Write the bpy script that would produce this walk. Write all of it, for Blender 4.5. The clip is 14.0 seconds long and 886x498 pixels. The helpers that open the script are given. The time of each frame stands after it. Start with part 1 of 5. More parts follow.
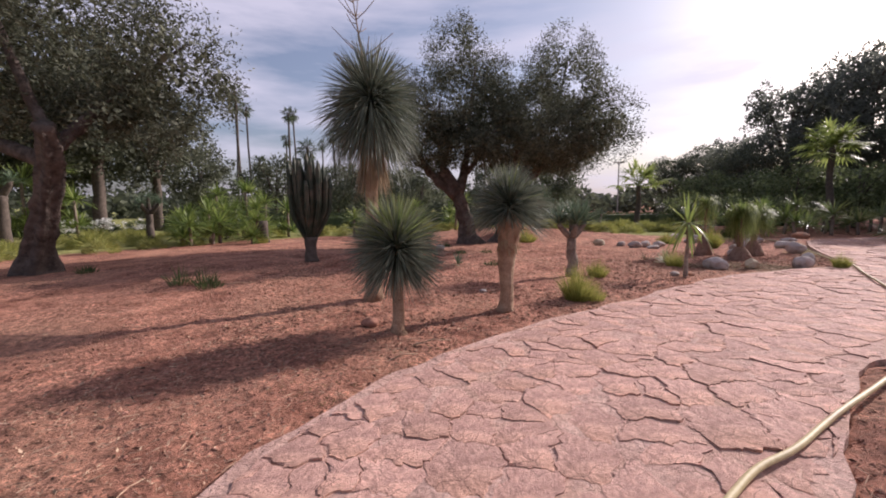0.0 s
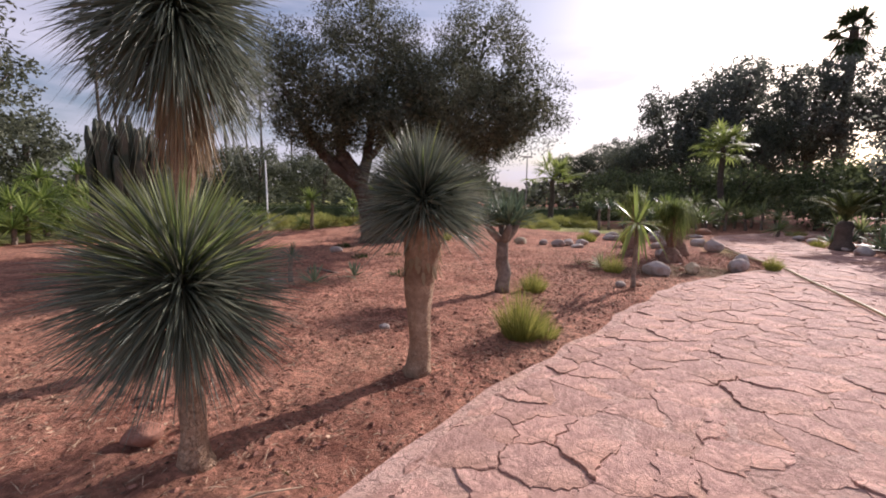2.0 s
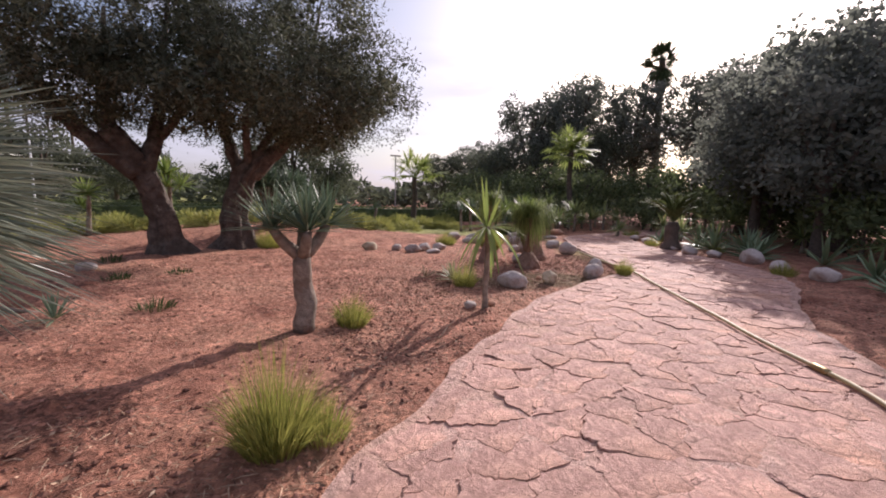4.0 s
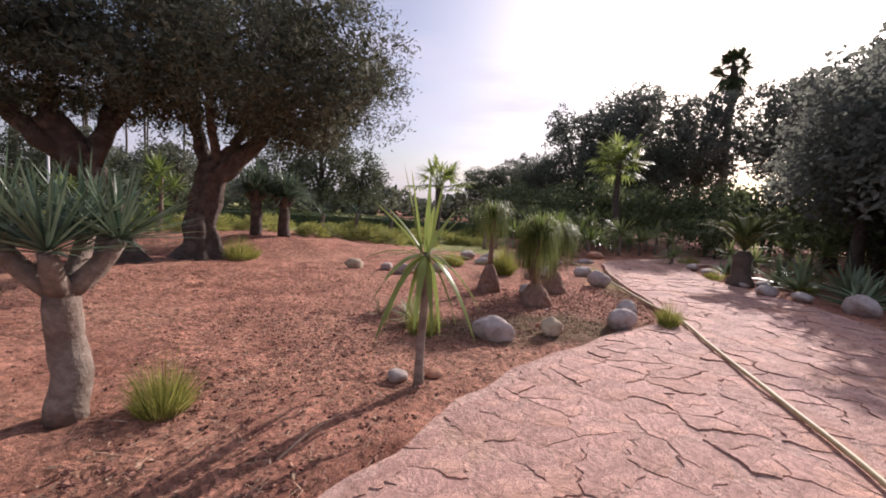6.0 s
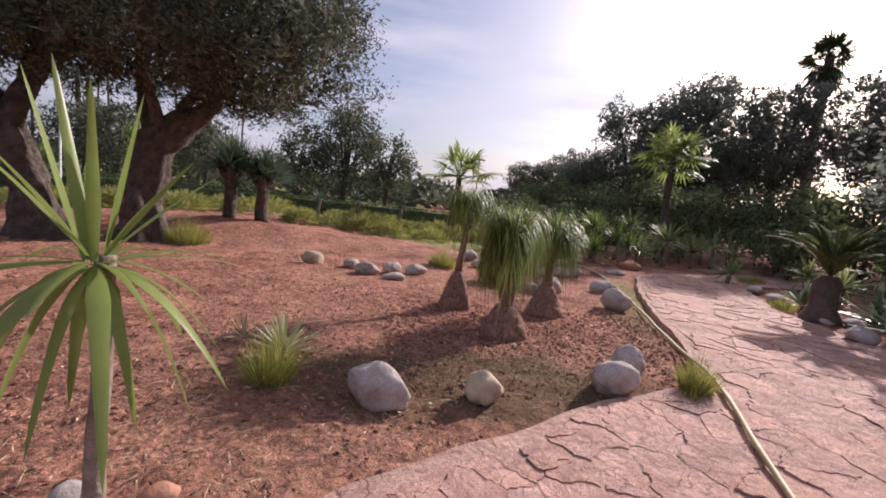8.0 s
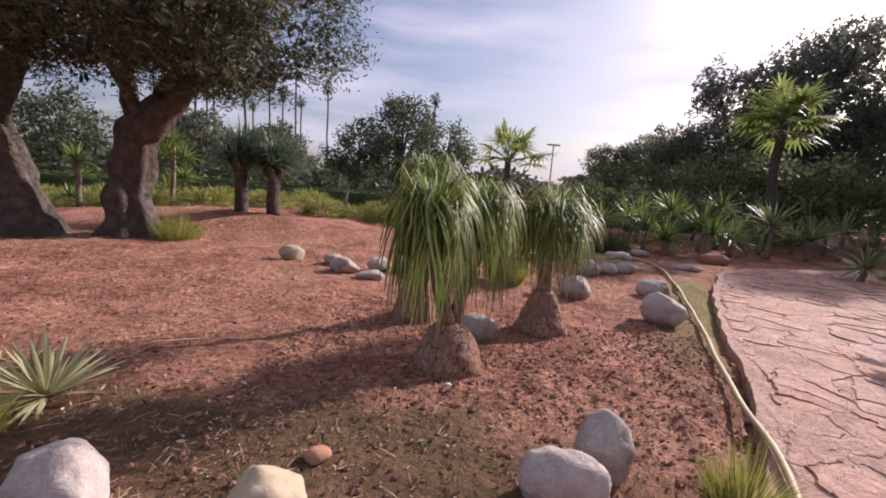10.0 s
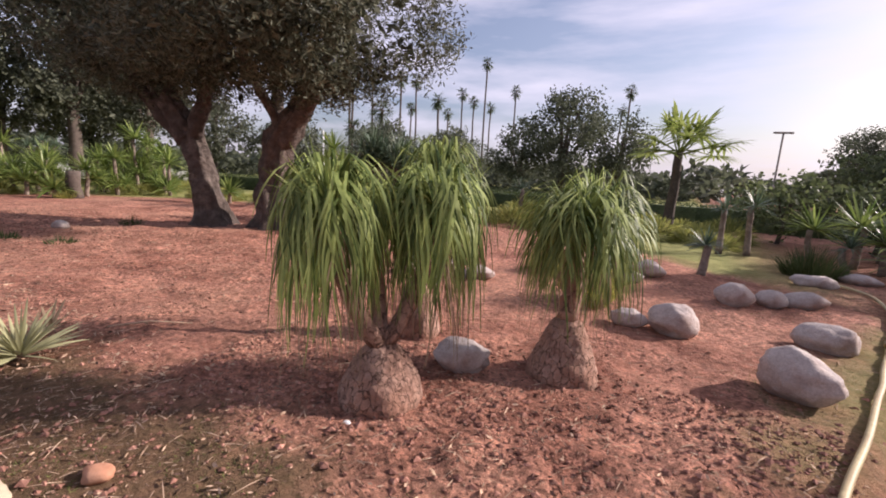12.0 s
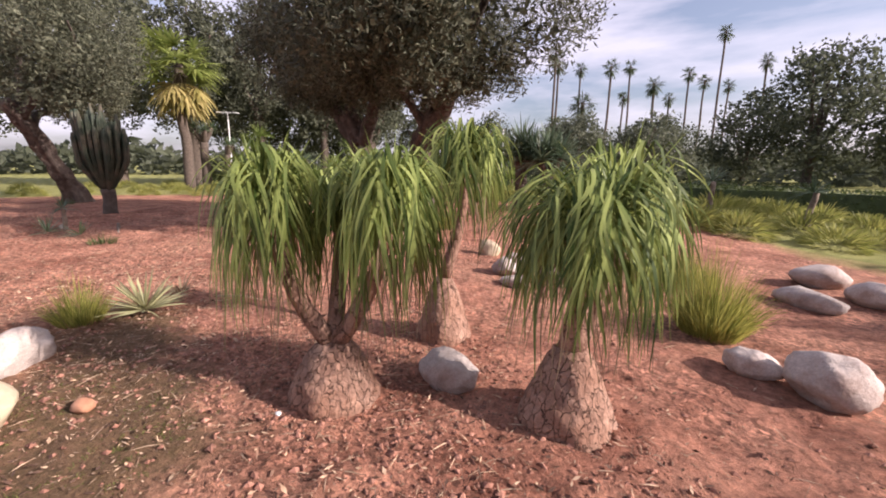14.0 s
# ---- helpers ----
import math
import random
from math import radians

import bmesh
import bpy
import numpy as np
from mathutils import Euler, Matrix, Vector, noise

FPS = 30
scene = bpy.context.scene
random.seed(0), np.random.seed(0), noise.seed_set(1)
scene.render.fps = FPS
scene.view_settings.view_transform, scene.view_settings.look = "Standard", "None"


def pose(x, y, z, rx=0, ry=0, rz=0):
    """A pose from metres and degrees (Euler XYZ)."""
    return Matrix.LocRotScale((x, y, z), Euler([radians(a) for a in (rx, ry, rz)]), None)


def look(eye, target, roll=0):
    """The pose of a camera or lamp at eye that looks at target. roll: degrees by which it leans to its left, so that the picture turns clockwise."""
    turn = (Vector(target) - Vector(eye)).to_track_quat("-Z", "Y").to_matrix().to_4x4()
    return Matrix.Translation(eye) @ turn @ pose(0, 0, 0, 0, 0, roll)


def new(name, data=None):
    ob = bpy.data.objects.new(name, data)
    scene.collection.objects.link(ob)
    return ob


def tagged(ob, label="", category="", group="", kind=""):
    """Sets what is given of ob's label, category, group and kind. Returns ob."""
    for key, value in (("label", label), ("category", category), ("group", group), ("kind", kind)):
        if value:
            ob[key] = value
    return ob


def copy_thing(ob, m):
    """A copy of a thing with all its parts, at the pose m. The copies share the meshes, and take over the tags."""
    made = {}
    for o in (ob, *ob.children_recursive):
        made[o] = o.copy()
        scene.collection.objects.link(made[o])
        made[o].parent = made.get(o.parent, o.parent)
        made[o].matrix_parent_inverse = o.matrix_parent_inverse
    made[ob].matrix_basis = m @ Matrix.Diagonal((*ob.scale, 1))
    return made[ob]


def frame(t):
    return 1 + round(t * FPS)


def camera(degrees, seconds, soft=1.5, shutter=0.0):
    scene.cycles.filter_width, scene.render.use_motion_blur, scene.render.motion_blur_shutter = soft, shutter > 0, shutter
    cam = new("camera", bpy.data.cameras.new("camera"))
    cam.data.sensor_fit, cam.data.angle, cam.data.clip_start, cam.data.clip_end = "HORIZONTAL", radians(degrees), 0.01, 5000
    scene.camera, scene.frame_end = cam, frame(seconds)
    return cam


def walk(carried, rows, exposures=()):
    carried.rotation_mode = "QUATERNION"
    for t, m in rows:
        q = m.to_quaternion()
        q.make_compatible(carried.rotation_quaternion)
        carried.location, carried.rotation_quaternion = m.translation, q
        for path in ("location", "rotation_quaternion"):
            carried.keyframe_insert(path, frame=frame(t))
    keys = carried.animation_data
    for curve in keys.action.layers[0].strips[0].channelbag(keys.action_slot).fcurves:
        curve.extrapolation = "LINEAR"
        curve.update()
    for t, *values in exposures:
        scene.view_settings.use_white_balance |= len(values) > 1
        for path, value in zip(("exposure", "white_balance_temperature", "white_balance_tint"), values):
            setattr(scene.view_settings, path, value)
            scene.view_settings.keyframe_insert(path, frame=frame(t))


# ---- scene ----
cam = camera(94.4, 14.0, soft=1.85)
PATH = [
    (0, (1.259, -0.818, 1.637), (0.955, 1.147, 1.422), -0.5),
    (0.5, (1.088, -0.164, 1.613), (0.849, 1.81, 1.395), -0.3),
    (1, (1.09, 0.439, 1.611), (0.94, 2.419, 1.377), -0.1),
    (1.5, (1.174, 1.084, 1.611), (1.14, 3.069, 1.368), -0.0),
    (2, (1.258, 1.719, 1.641), (1.379, 3.699, 1.386), 0.5),
    (2.5, (1.46, 2.339, 1.591), (1.784, 4.295, 1.331), 0.9),
    (3, (1.787, 2.846, 1.629), (2.314, 4.755, 1.357), 0.7),
    (3.5, (2.151, 3.263, 1.594), (2.864, 5.113, 1.33), 1.3),
    (5.8, (4.281, 5.215, 1.568), (4.794, 7.14, 1.396), 3.0),
    (6, (4.487, 5.387, 1.584), (4.967, 7.319, 1.394), 3.4),
    (6.5, (4.951, 5.874, 1.519), (5.347, 7.826, 1.34), 4.1),
    (7, (5.396, 6.326, 1.525), (5.729, 8.29, 1.339), 5.1),
    (7.5, (5.904, 6.666, 1.56), (6.185, 8.635, 1.353), 5.8),
    (8, (6.376, 7.098, 1.586), (6.629, 9.068, 1.352), 6.4),
    (8.2, (6.579, 7.262, 1.598), (6.816, 9.232, 1.344), 6.0),
    (10.3, (8.274, 8.895, 1.492), (8.027, 10.855, 1.186), 3.9),
    (10.5, (8.429, 9.017, 1.493), (8.11, 10.968, 1.191), 3.8),
    (11, (8.844, 9.273, 1.484), (8.327, 11.181, 1.18), 3.8),
    (11.5, (9.236, 9.669, 1.528), (8.477, 11.488, 1.193), 3.3),
    (12, (9.552, 9.953, 1.508), (8.567, 11.659, 1.161), 3.2),
    (12.5, (9.859, 10.311, 1.441), (8.636, 11.851, 1.078), 2.2),
    (13, (10.092, 10.693, 1.458), (8.671, 12.045, 1.07), 1.2),
    (13.5, (10.324, 10.981, 1.45), (8.752, 12.158, 1.071), 1.1),
    (14, (10.408, 11.338, 1.477), (8.736, 12.366, 1.093), 0.8),
]
walk(cam, [(t, look(eye, target, roll)) for t, eye, target, roll in PATH], exposures=[(0.0, 0.08, 6350, 22), (3.5, 0.18, 6350, 22), (8.0, 0.1, 6350, 23), (10.5, 0.2, 6350, 23), (12.0, 0.4, 6450, 23), (14.0, 0.62, 6620, 23)])

# ---- world, sun, exposure ----
SUN_AZ, SUN_EL = 50.0, 27.0
world = bpy.data.worlds.new("sky")
scene.world = world
world.use_nodes = True
wn, wl = world.node_tree.nodes, world.node_tree.links
wn.clear()
w_out = wn.new("ShaderNodeOutputWorld")
w_bg = wn.new("ShaderNodeBackground")
w_bg.inputs["Strength"].default_value = 0.11
w_sky = wn.new("ShaderNodeTexSky")
w_sky.sky_type = "NISHITA"
w_sky.sun_disc = False
w_sky.sun_elevation = radians(SUN_EL)
w_sky.sun_rotation = radians(SUN_AZ)
w_sky.air_density, w_sky.dust_density, w_sky.ozone_density = 1.0, 3.0, 2.0
w_co = wn.new("ShaderNodeTexCoord")
w_map = wn.new("ShaderNodeMapping")
w_map.inputs["Scale"].default_value = (1.2, 2.0, 7.0)
w_map.inputs["Rotation"].default_value = (0.0, 0.0, radians(25))
w_noise = wn.new("ShaderNodeTexNoise")
w_noise.inputs["Scale"].default_value = 1.6
w_noise.inputs["Detail"].default_value = 7.0
w_noise.inputs["Roughness"].default_value = 0.55
w_ramp = wn.new("ShaderNodeValToRGB")
w_ramp.color_ramp.elements[0].position, w_ramp.color_ramp.elements[0].color = 0.40, (0.10, 0.10, 0.10, 1)
w_ramp.color_ramp.elements[1].position, w_ramp.color_ramp.elements[1].color = 0.66, (0.75, 0.75, 0.75, 1)
w_mix = wn.new("ShaderNodeMix")
w_mix.data_type = "RGBA"
w_mix.inputs[7].default_value = (6.6, 6.5, 7.4, 1)
wl.new(w_co.outputs["Generated"], w_map.inputs["Vector"])
wl.new(w_map.outputs["Vector"], w_noise.inputs["Vector"])
wl.new(w_noise.outputs["Fac"], w_ramp.inputs["Fac"])
wl.new(w_ramp.outputs["Color"], w_mix.inputs[0])
wl.new(w_sky.outputs["Color"], w_mix.inputs[6])
wl.new(w_mix.outputs[2], w_bg.inputs["Color"])
wl.new(w_bg.outputs["Background"], w_out.inputs["Surface"])
sun = new("sun", bpy.data.lights.new("sun", "SUN"))
sun.data.energy, sun.data.angle, sun.data.color = 5.0, radians(0.55), (1.0, 0.93, 0.84)
s_dir = Vector((math.sin(radians(SUN_AZ)) * math.cos(radians(SUN_EL)), math.cos(radians(SUN_AZ)) * math.cos(radians(SUN_EL)), math.sin(radians(SUN_EL))))
sun.matrix_world = look(s_dir * 60, (0, 0, 0))


# ---- materials ----
def mat(name, c1, c2, scale=6.0, rough=0.85, bump=0.3, bump_scale=40.0, c3=None, stain=1.2, metal=0.0, island=0.0, obj_rand=0.0, dist=0.02, crack=None, shards=None, speck=None, grit=0.5):
    m = bpy.data.materials.new(name)
    m.use_nodes = True
    n, l = m.node_tree.nodes, m.node_tree.links
    b = n["Principled BSDF"]
    b.inputs["Roughness"].default_value, b.inputs["Metallic"].default_value = rough, metal
    b.inputs["Specular IOR Level"].default_value = 0.3
    co = n.new("ShaderNodeTexCoord")
    a = n.new("ShaderNodeTexNoise")
    a.inputs["Scale"].default_value, a.inputs["Detail"].default_value, a.inputs["Roughness"].default_value = scale, 8.0, 0.65
    l.new(co.outputs["Object"], a.inputs["Vector"])
    r = n.new("ShaderNodeValToRGB")
    r.color_ramp.elements[0].position, r.color_ramp.elements[1].position = 0.32, 0.68
    r.color_ramp.elements[0].color, r.color_ramp.elements[1].color = (*c1, 1), (*c2, 1)
    l.new(a.outputs["Fac"], r.inputs["Fac"])
    col = r.outputs["Color"]
    if c3:
        s = n.new("ShaderNodeTexNoise")
        s.inputs["Scale"].default_value, s.inputs["Detail"].default_value = stain, 5.0
        l.new(co.outputs["Object"], s.inputs["Vector"])
        rr = n.new("ShaderNodeValToRGB")
        rr.color_ramp.elements[0].position, rr.color_ramp.elements[1].position = 0.46, 0.68
        l.new(s.outputs["Fac"], rr.inputs["Fac"])
        x = n.new("ShaderNodeMix")
        x.data_type = "RGBA"
        x.inputs[7].default_value = (*c3, 1)
        l.new(rr.outputs["Color"], x.inputs[0])
        l.new(col, x.inputs[6])
        col = x.outputs[2]
    for amount, node, out in ((island, "ShaderNodeNewGeometry", "Random Per Island"), (obj_rand, "ShaderNodeObjectInfo", "Random")):
        if amount:
            g = n.new(node)
            mr = n.new("ShaderNodeMapRange")
            mr.inputs["To Min"].default_value, mr.inputs["To Max"].default_value = 1 - amount, 1 + amount
            l.new(g.outputs[out], mr.inputs["Value"])
            h = n.new("ShaderNodeHueSaturation")
            l.new(mr.outputs["Result"], h.inputs["Value"])
            l.new(col, h.inputs["Color"])
            col = h.outputs["Color"]
    edge = None
    if shards:
        plate = chips(n, l, co, shards[0], shards[3] if len(shards) > 3 else 0.0)
        pr = n.new("ShaderNodeMapRange")
        pr.inputs["To Min"].default_value, pr.inputs["To Max"].default_value = 1 - shards[2], 1 + shards[2]
        l.new(plate, pr.inputs["Value"])
        ph = n.new("ShaderNodeHueSaturation")
        l.new(pr.outputs["Result"], ph.inputs["Value"])
        l.new(col, ph.inputs["Color"])
        col = ph.outputs["Color"]
    if crack:
        c_scale, c_width, c_dark = crack
        wob = n.new("ShaderNodeTexNoise")
        wob.inputs["Scale"].default_value, wob.inputs["Detail"].default_value = c_scale * 0.8, 4.0
        l.new(co.outputs["Object"], wob.inputs["Vector"])
        add = n.new("ShaderNodeMixRGB")
        add.blend_type, add.inputs["Fac"].default_value = "ADD", 0.35 / c_scale * 3
        tall = n.new("ShaderNodeMapping")
        tall.inputs["Scale"].default_value = (1.0, 1.0, 0.3)
        l.new(co.outputs["Object"], tall.inputs["Vector"])
        l.new(tall.outputs["Vector"], add.inputs["Color1"])
        l.new(wob.outputs["Color"], add.inputs["Color2"])
        vo = n.new("ShaderNodeTexVoronoi")
        vo.feature = "DISTANCE_TO_EDGE"
        vo.inputs["Scale"].default_value = c_scale
        l.new(add.outputs["Color"], vo.inputs["Vector"])
        er = n.new("ShaderNodeMapRange")
        er.inputs["From Max"].default_value = c_width
        l.new(vo.outputs["Distance"], er.inputs["Value"])
        edge = er.outputs["Result"]
        cm = n.new("ShaderNodeMix")
        cm.data_type = "RGBA"
        cm.inputs[6].default_value = (*c_dark, 1)
        if shards:
            # only some stretches of the cracks are open
            gate = n.new("ShaderNodeTexNoise")
            gate.inputs["Scale"].default_value, gate.inputs["Detail"].default_value = c_scale * 0.55, 3.0
            l.new(co.outputs["Object"], gate.inputs["Vector"])
            gr = n.new("ShaderNodeMapRange")
            gr.inputs["From Min"].default_value, gr.inputs["From Max"].default_value = 0.52, 0.47
            l.new(gate.outputs["Fac"], gr.inputs["Value"])
            mx = n.new("ShaderNodeMath")
            mx.operation = "MAXIMUM"
            l.new(edge, mx.inputs[0])
            l.new(gr.outputs["Result"], mx.inputs[1])
            edge = mx.outputs[0]
        l.new(edge, cm.inputs[0])
        l.new(col, cm.inputs[7])
        col = cm.outputs[2]
    if speck:
        sp = n.new("ShaderNodeTexNoise")
        sp.inputs["Scale"].default_value, sp.inputs["Detail"].default_value, sp.inputs["Roughness"].default_value = speck[0], 5.0, 0.75
        l.new(co.outputs["Object"], sp.inputs["Vector"])
        sr = n.new("ShaderNodeMapRange")
        sr.inputs["From Min"].default_value, sr.inputs["From Max"].default_value = 0.36, 0.64
        sr.inputs["To Min"].default_value, sr.inputs["To Max"].default_value = 1 - speck[1], 1 + speck[1]
        l.new(sp.outputs["Fac"], sr.inputs["Value"])
        hs = n.new("ShaderNodeHueSaturation")
        l.new(sr.outputs["Result"], hs.inputs["Value"])
        l.new(col, hs.inputs["Color"])
        col = hs.outputs["Color"]
    l.new(col, b.inputs["Base Color"])
    if bump:
        c = n.new("ShaderNodeTexNoise")
        c.inputs["Scale"].default_value, c.inputs["Detail"].default_value = bump_scale, 8.0
        c.inputs["Roughness"].default_value = grit
        l.new(co.outputs["Object"], c.inputs["Vector"])
        u = n.new("ShaderNodeBump")
        u.inputs["Strength"].default_value, u.inputs["Distance"].default_value = bump, dist
        if shards:
            edge, edge_amount = plate, shards[1]
        if edge:
            both = n.new("ShaderNodeMath")
            both.operation = "MULTIPLY_ADD"
            both.inputs[1].default_value = edge_amount if shards else 0.9
            l.new(edge, both.inputs[0])
            l.new(c.outputs["Fac"], both.inputs[2])
            l.new(both.outputs[0], u.inputs["Height"])
        else:
            l.new(c.outputs["Fac"], u.inputs["Height"])
        l.new(u.outputs["Normal"], b.inputs["Normal"])
    return m


def chips(n, l, co, scale, patchy=0.0):
    """Stepped, ragged plates like split stone, as a height; patchy: only in patches that many to the metre."""
    wob = n.new("ShaderNodeTexNoise")
    wob.inputs["Scale"].default_value, wob.inputs["Detail"].default_value, wob.inputs["Roughness"].default_value = scale * 0.9, 6.0, 0.7
    l.new(co.outputs["Object"], wob.inputs["Vector"])
    add = n.new("ShaderNodeMixRGB")
    add.blend_type, add.inputs["Fac"].default_value = "ADD", 1.1 / scale
    l.new(co.outputs["Object"], add.inputs["Color1"])
    l.new(wob.outputs["Color"], add.inputs["Color2"])
    turn = n.new("ShaderNodeMapping")
    turn.inputs["Rotation"].default_value = (0, 0, 0.7)
    turn.inputs["Scale"].default_value = (1.0, 1.0, 1.0) if patchy else (0.7, 1.25, 1.0)
    l.new(add.outputs["Color"], turn.inputs["Vector"])
    vo = n.new("ShaderNodeTexVoronoi")
    vo.inputs["Scale"].default_value = scale
    l.new(turn.outputs["Vector"], vo.inputs["Vector"])
    bw = n.new("ShaderNodeSeparateColor")
    l.new(vo.outputs["Color"], bw.inputs["Color"])
    if not patchy:
        return bw.outputs[0]
    gate = n.new("ShaderNodeTexNoise")
    gate.inputs["Scale"].default_value, gate.inputs["Detail"].default_value = patchy, 4.0
    l.new(co.outputs["Object"], gate.inputs["Vector"])
    gr = n.new("ShaderNodeMapRange")
    gr.inputs["From Min"].default_value, gr.inputs["From Max"].default_value = 0.42, 0.58
    l.new(gate.outputs["Fac"], gr.inputs["Value"])
    mixer = n.new("ShaderNodeMix")
    mixer.inputs[2].default_value = 0.55
    l.new(gr.outputs["Result"], mixer.inputs[0])
    l.new(bw.outputs[0], mixer.inputs[3])
    return mixer.outputs[0]


def leafy(name, c1, c2, passes=0.35, rough=0.5, island=0.35, glow=None):
    """Leaf material: colour differs leaf by leaf, and light passes through."""
    m = bpy.data.materials.new(name)
    m.use_nodes = True
    n, l = m.node_tree.nodes, m.node_tree.links
    b, out = n["Principled BSDF"], n["Material Output"]
    b.inputs["Roughness"].default_value = rough
    b.inputs["Specular IOR Level"].default_value = 0.35
    g = n.new("ShaderNodeNewGeometry")
    r = n.new("ShaderNodeValToRGB")
    r.color_ramp.elements[0].color, r.color_ramp.elements[1].color = (*c1, 1), (*c2, 1)
    l.new(g.outputs["Random Per Island"], r.inputs["Fac"])
    co = n.new("ShaderNodeTexCoord")
    a = n.new("ShaderNodeTexNoise")
    a.inputs["Scale"].default_value, a.inputs["Detail"].default_value = 2.2, 4.0
    l.new(co.outputs["Object"], a.inputs["Vector"])
    mr = n.new("ShaderNodeMapRange")
    mr.inputs["From Min"].default_value, mr.inputs["From Max"].default_value = 0.3, 0.7
    mr.inputs["To Min"].default_value, mr.inputs["To Max"].default_value = 1 - island, 1 + island
    l.new(a.outputs["Fac"], mr.inputs["Value"])
    h = n.new("ShaderNodeHueSaturation")
    l.new(mr.outputs["Result"], h.inputs["Value"])
    l.new(r.outputs["Color"], h.inputs["Color"])
    l.new(h.outputs["Color"], b.inputs["Base Color"])
    t = n.new("ShaderNodeBsdfTranslucent")
    l.new(h.outputs["Color"], t.inputs["Color"])
    if glow:
        t.inputs["Color"].default_value = (*glow, 1)
        l.remove(t.inputs["Color"].links[0])
    x = n.new("ShaderNodeMixShader")
    x.inputs["Fac"].default_value = passes
    l.new(b.outputs["BSDF"], x.inputs[1])
    l.new(t.outputs["BSDF"], x.inputs[2])
    l.new(x.outputs["Shader"], out.inputs["Surface"])
    return m


M_STONE = mat("flagstone", (0.44, 0.243, 0.193), (0.69, 0.43, 0.35), 3.2, 0.78, 0.8, 11.0, (0.61, 0.335, 0.235), 0.9, obj_rand=0.13, island=0.12, dist=0.06, grit=0.7, shards=(10.0, 0.9, 0.14, 1.6), speck=(24.0, 0.18), crack=(5.5, 0.022, (0.20, 0.105, 0.08)))
M_SLAB = mat("path_mortar", (0.45, 0.267, 0.213), (0.70, 0.465, 0.385), 3.2, 0.85, 0.9, 12.0, (0.58, 0.36, 0.27), 1.2, dist=0.06, grit=0.7, shards=(8.0, 0.9, 0.14, 1.6), speck=(26.0, 0.2), crack=(4.5, 0.022, (0.20, 0.105, 0.08)))
M_CLOD = mat("clod", (0.21, 0.093, 0.064), (0.42, 0.215, 0.155), 9.0, 0.95, 0.4, 60.0, island=0.35)
M_CHIP = mat("dark_leaf_litter", (0.07, 0.04, 0.03), (0.22, 0.13, 0.09), 9.0, 0.95, 0, island=0.5)
M_STRAW = mat("straw", (0.28, 0.17, 0.11), (0.66, 0.48, 0.33), 9.0, 0.9, 0, island=0.45)
M_ROCK = mat("pale_rock", (0.42, 0.345, 0.31), (0.64, 0.565, 0.515), 5.0, 0.85, 0.75, 11.0, (0.33, 0.23, 0.19), 3.0, obj_rand=0.10, dist=0.035, grit=0.66, speck=(60.0, 0.14), shards=(7.0, 0.8, 0.07))
M_ROCKY = mat("ochre_rock", (0.46, 0.36, 0.24), (0.60, 0.51, 0.37), 4.0, 0.85, 0.5, 14.0, (0.36, 0.25, 0.17), 3.0)
M_ROCKR = mat("red_rock", (0.42, 0.19, 0.11), (0.55, 0.30, 0.19), 5.0, 0.85, 0.5, 20.0, (0.35, 0.2, 0.14), 3.0)
M_BARK = mat("olive_bark", (0.045, 0.034, 0.028), (0.21, 0.168, 0.142), 5.0, 0.95, 1.0, 9.0, (0.09, 0.065, 0.052), 1.6, dist=0.10, grit=0.62)
M_YBARK = mat("fibrous_bark", (0.42, 0.27, 0.175), (0.66, 0.475, 0.335), 14.0, 0.95, 0.9, 34.0, (0.30, 0.185, 0.12), 5.0, dist=0.03, crack=(85.0, 0.07, (0.30, 0.19, 0.125)))
M_GBARK = mat("grey_bark", (0.17, 0.128, 0.098), (0.37, 0.30, 0.245), 12.0, 0.9, 0.7, 30.0, (0.15, 0.10, 0.076), 4.0)
M_CAUDEX = mat("caudex_bark", (0.235, 0.132, 0.095), (0.43, 0.27, 0.20), 9.0, 0.92, 0.9, 18.0, (0.29, 0.15, 0.10), 3.0, dist=0.035, crack=(23.0, 0.04, (0.155, 0.088, 0.065)), speck=(50.0, 0.15))
M_DARK = mat("dark_trunk", (0.07, 0.055, 0.045), (0.14, 0.11, 0.09), 8.0, 0.95, 0.7, 20.0)
M_CACTUS = mat("cactus_skin", (0.025, 0.038, 0.026), (0.055, 0.07, 0.045), 5.0, 0.6, 0.2, 30.0, (0.12, 0.10, 0.07), 3.0)
M_HOSE = mat("hose_rubber", (0.44, 0.35, 0.18), (0.58, 0.485, 0.27), 14.0, 0.55, 0.12, 40.0, (0.40, 0.29, 0.17), 2.5)
M_BRASS = mat("dull_brass", (0.30, 0.22, 0.10), (0.4, 0.3, 0.15), 20.0, 0.45, 0.1, 60.0, metal=0.8)
M_WHITE = mat("white_paint", (0.66, 0.66, 0.66), (0.78, 0.78, 0.77), 6.0, 0.5, 0.1, 30.0)
M_SCRAP = mat("white_scrap", (0.7, 0.7, 0.68), (0.8, 0.8, 0.78), 20.0, 0.6, 0.1, 60.0)
M_POLE = mat("timber_pole", (0.22, 0.18, 0.15), (0.36, 0.31, 0.27), 8.0, 0.9, 0.5, 30.0)
L_YUCCA = leafy("yucca_blue_leaf", (0.085, 0.11, 0.082), (0.25, 0.27, 0.20), 0.22, 0.40, 0.2)
L_YUCCAY = leafy("yucca_green_leaf", (0.13, 0.18, 0.065), (0.30, 0.33, 0.13), 0.45, 0.42, 0.2)
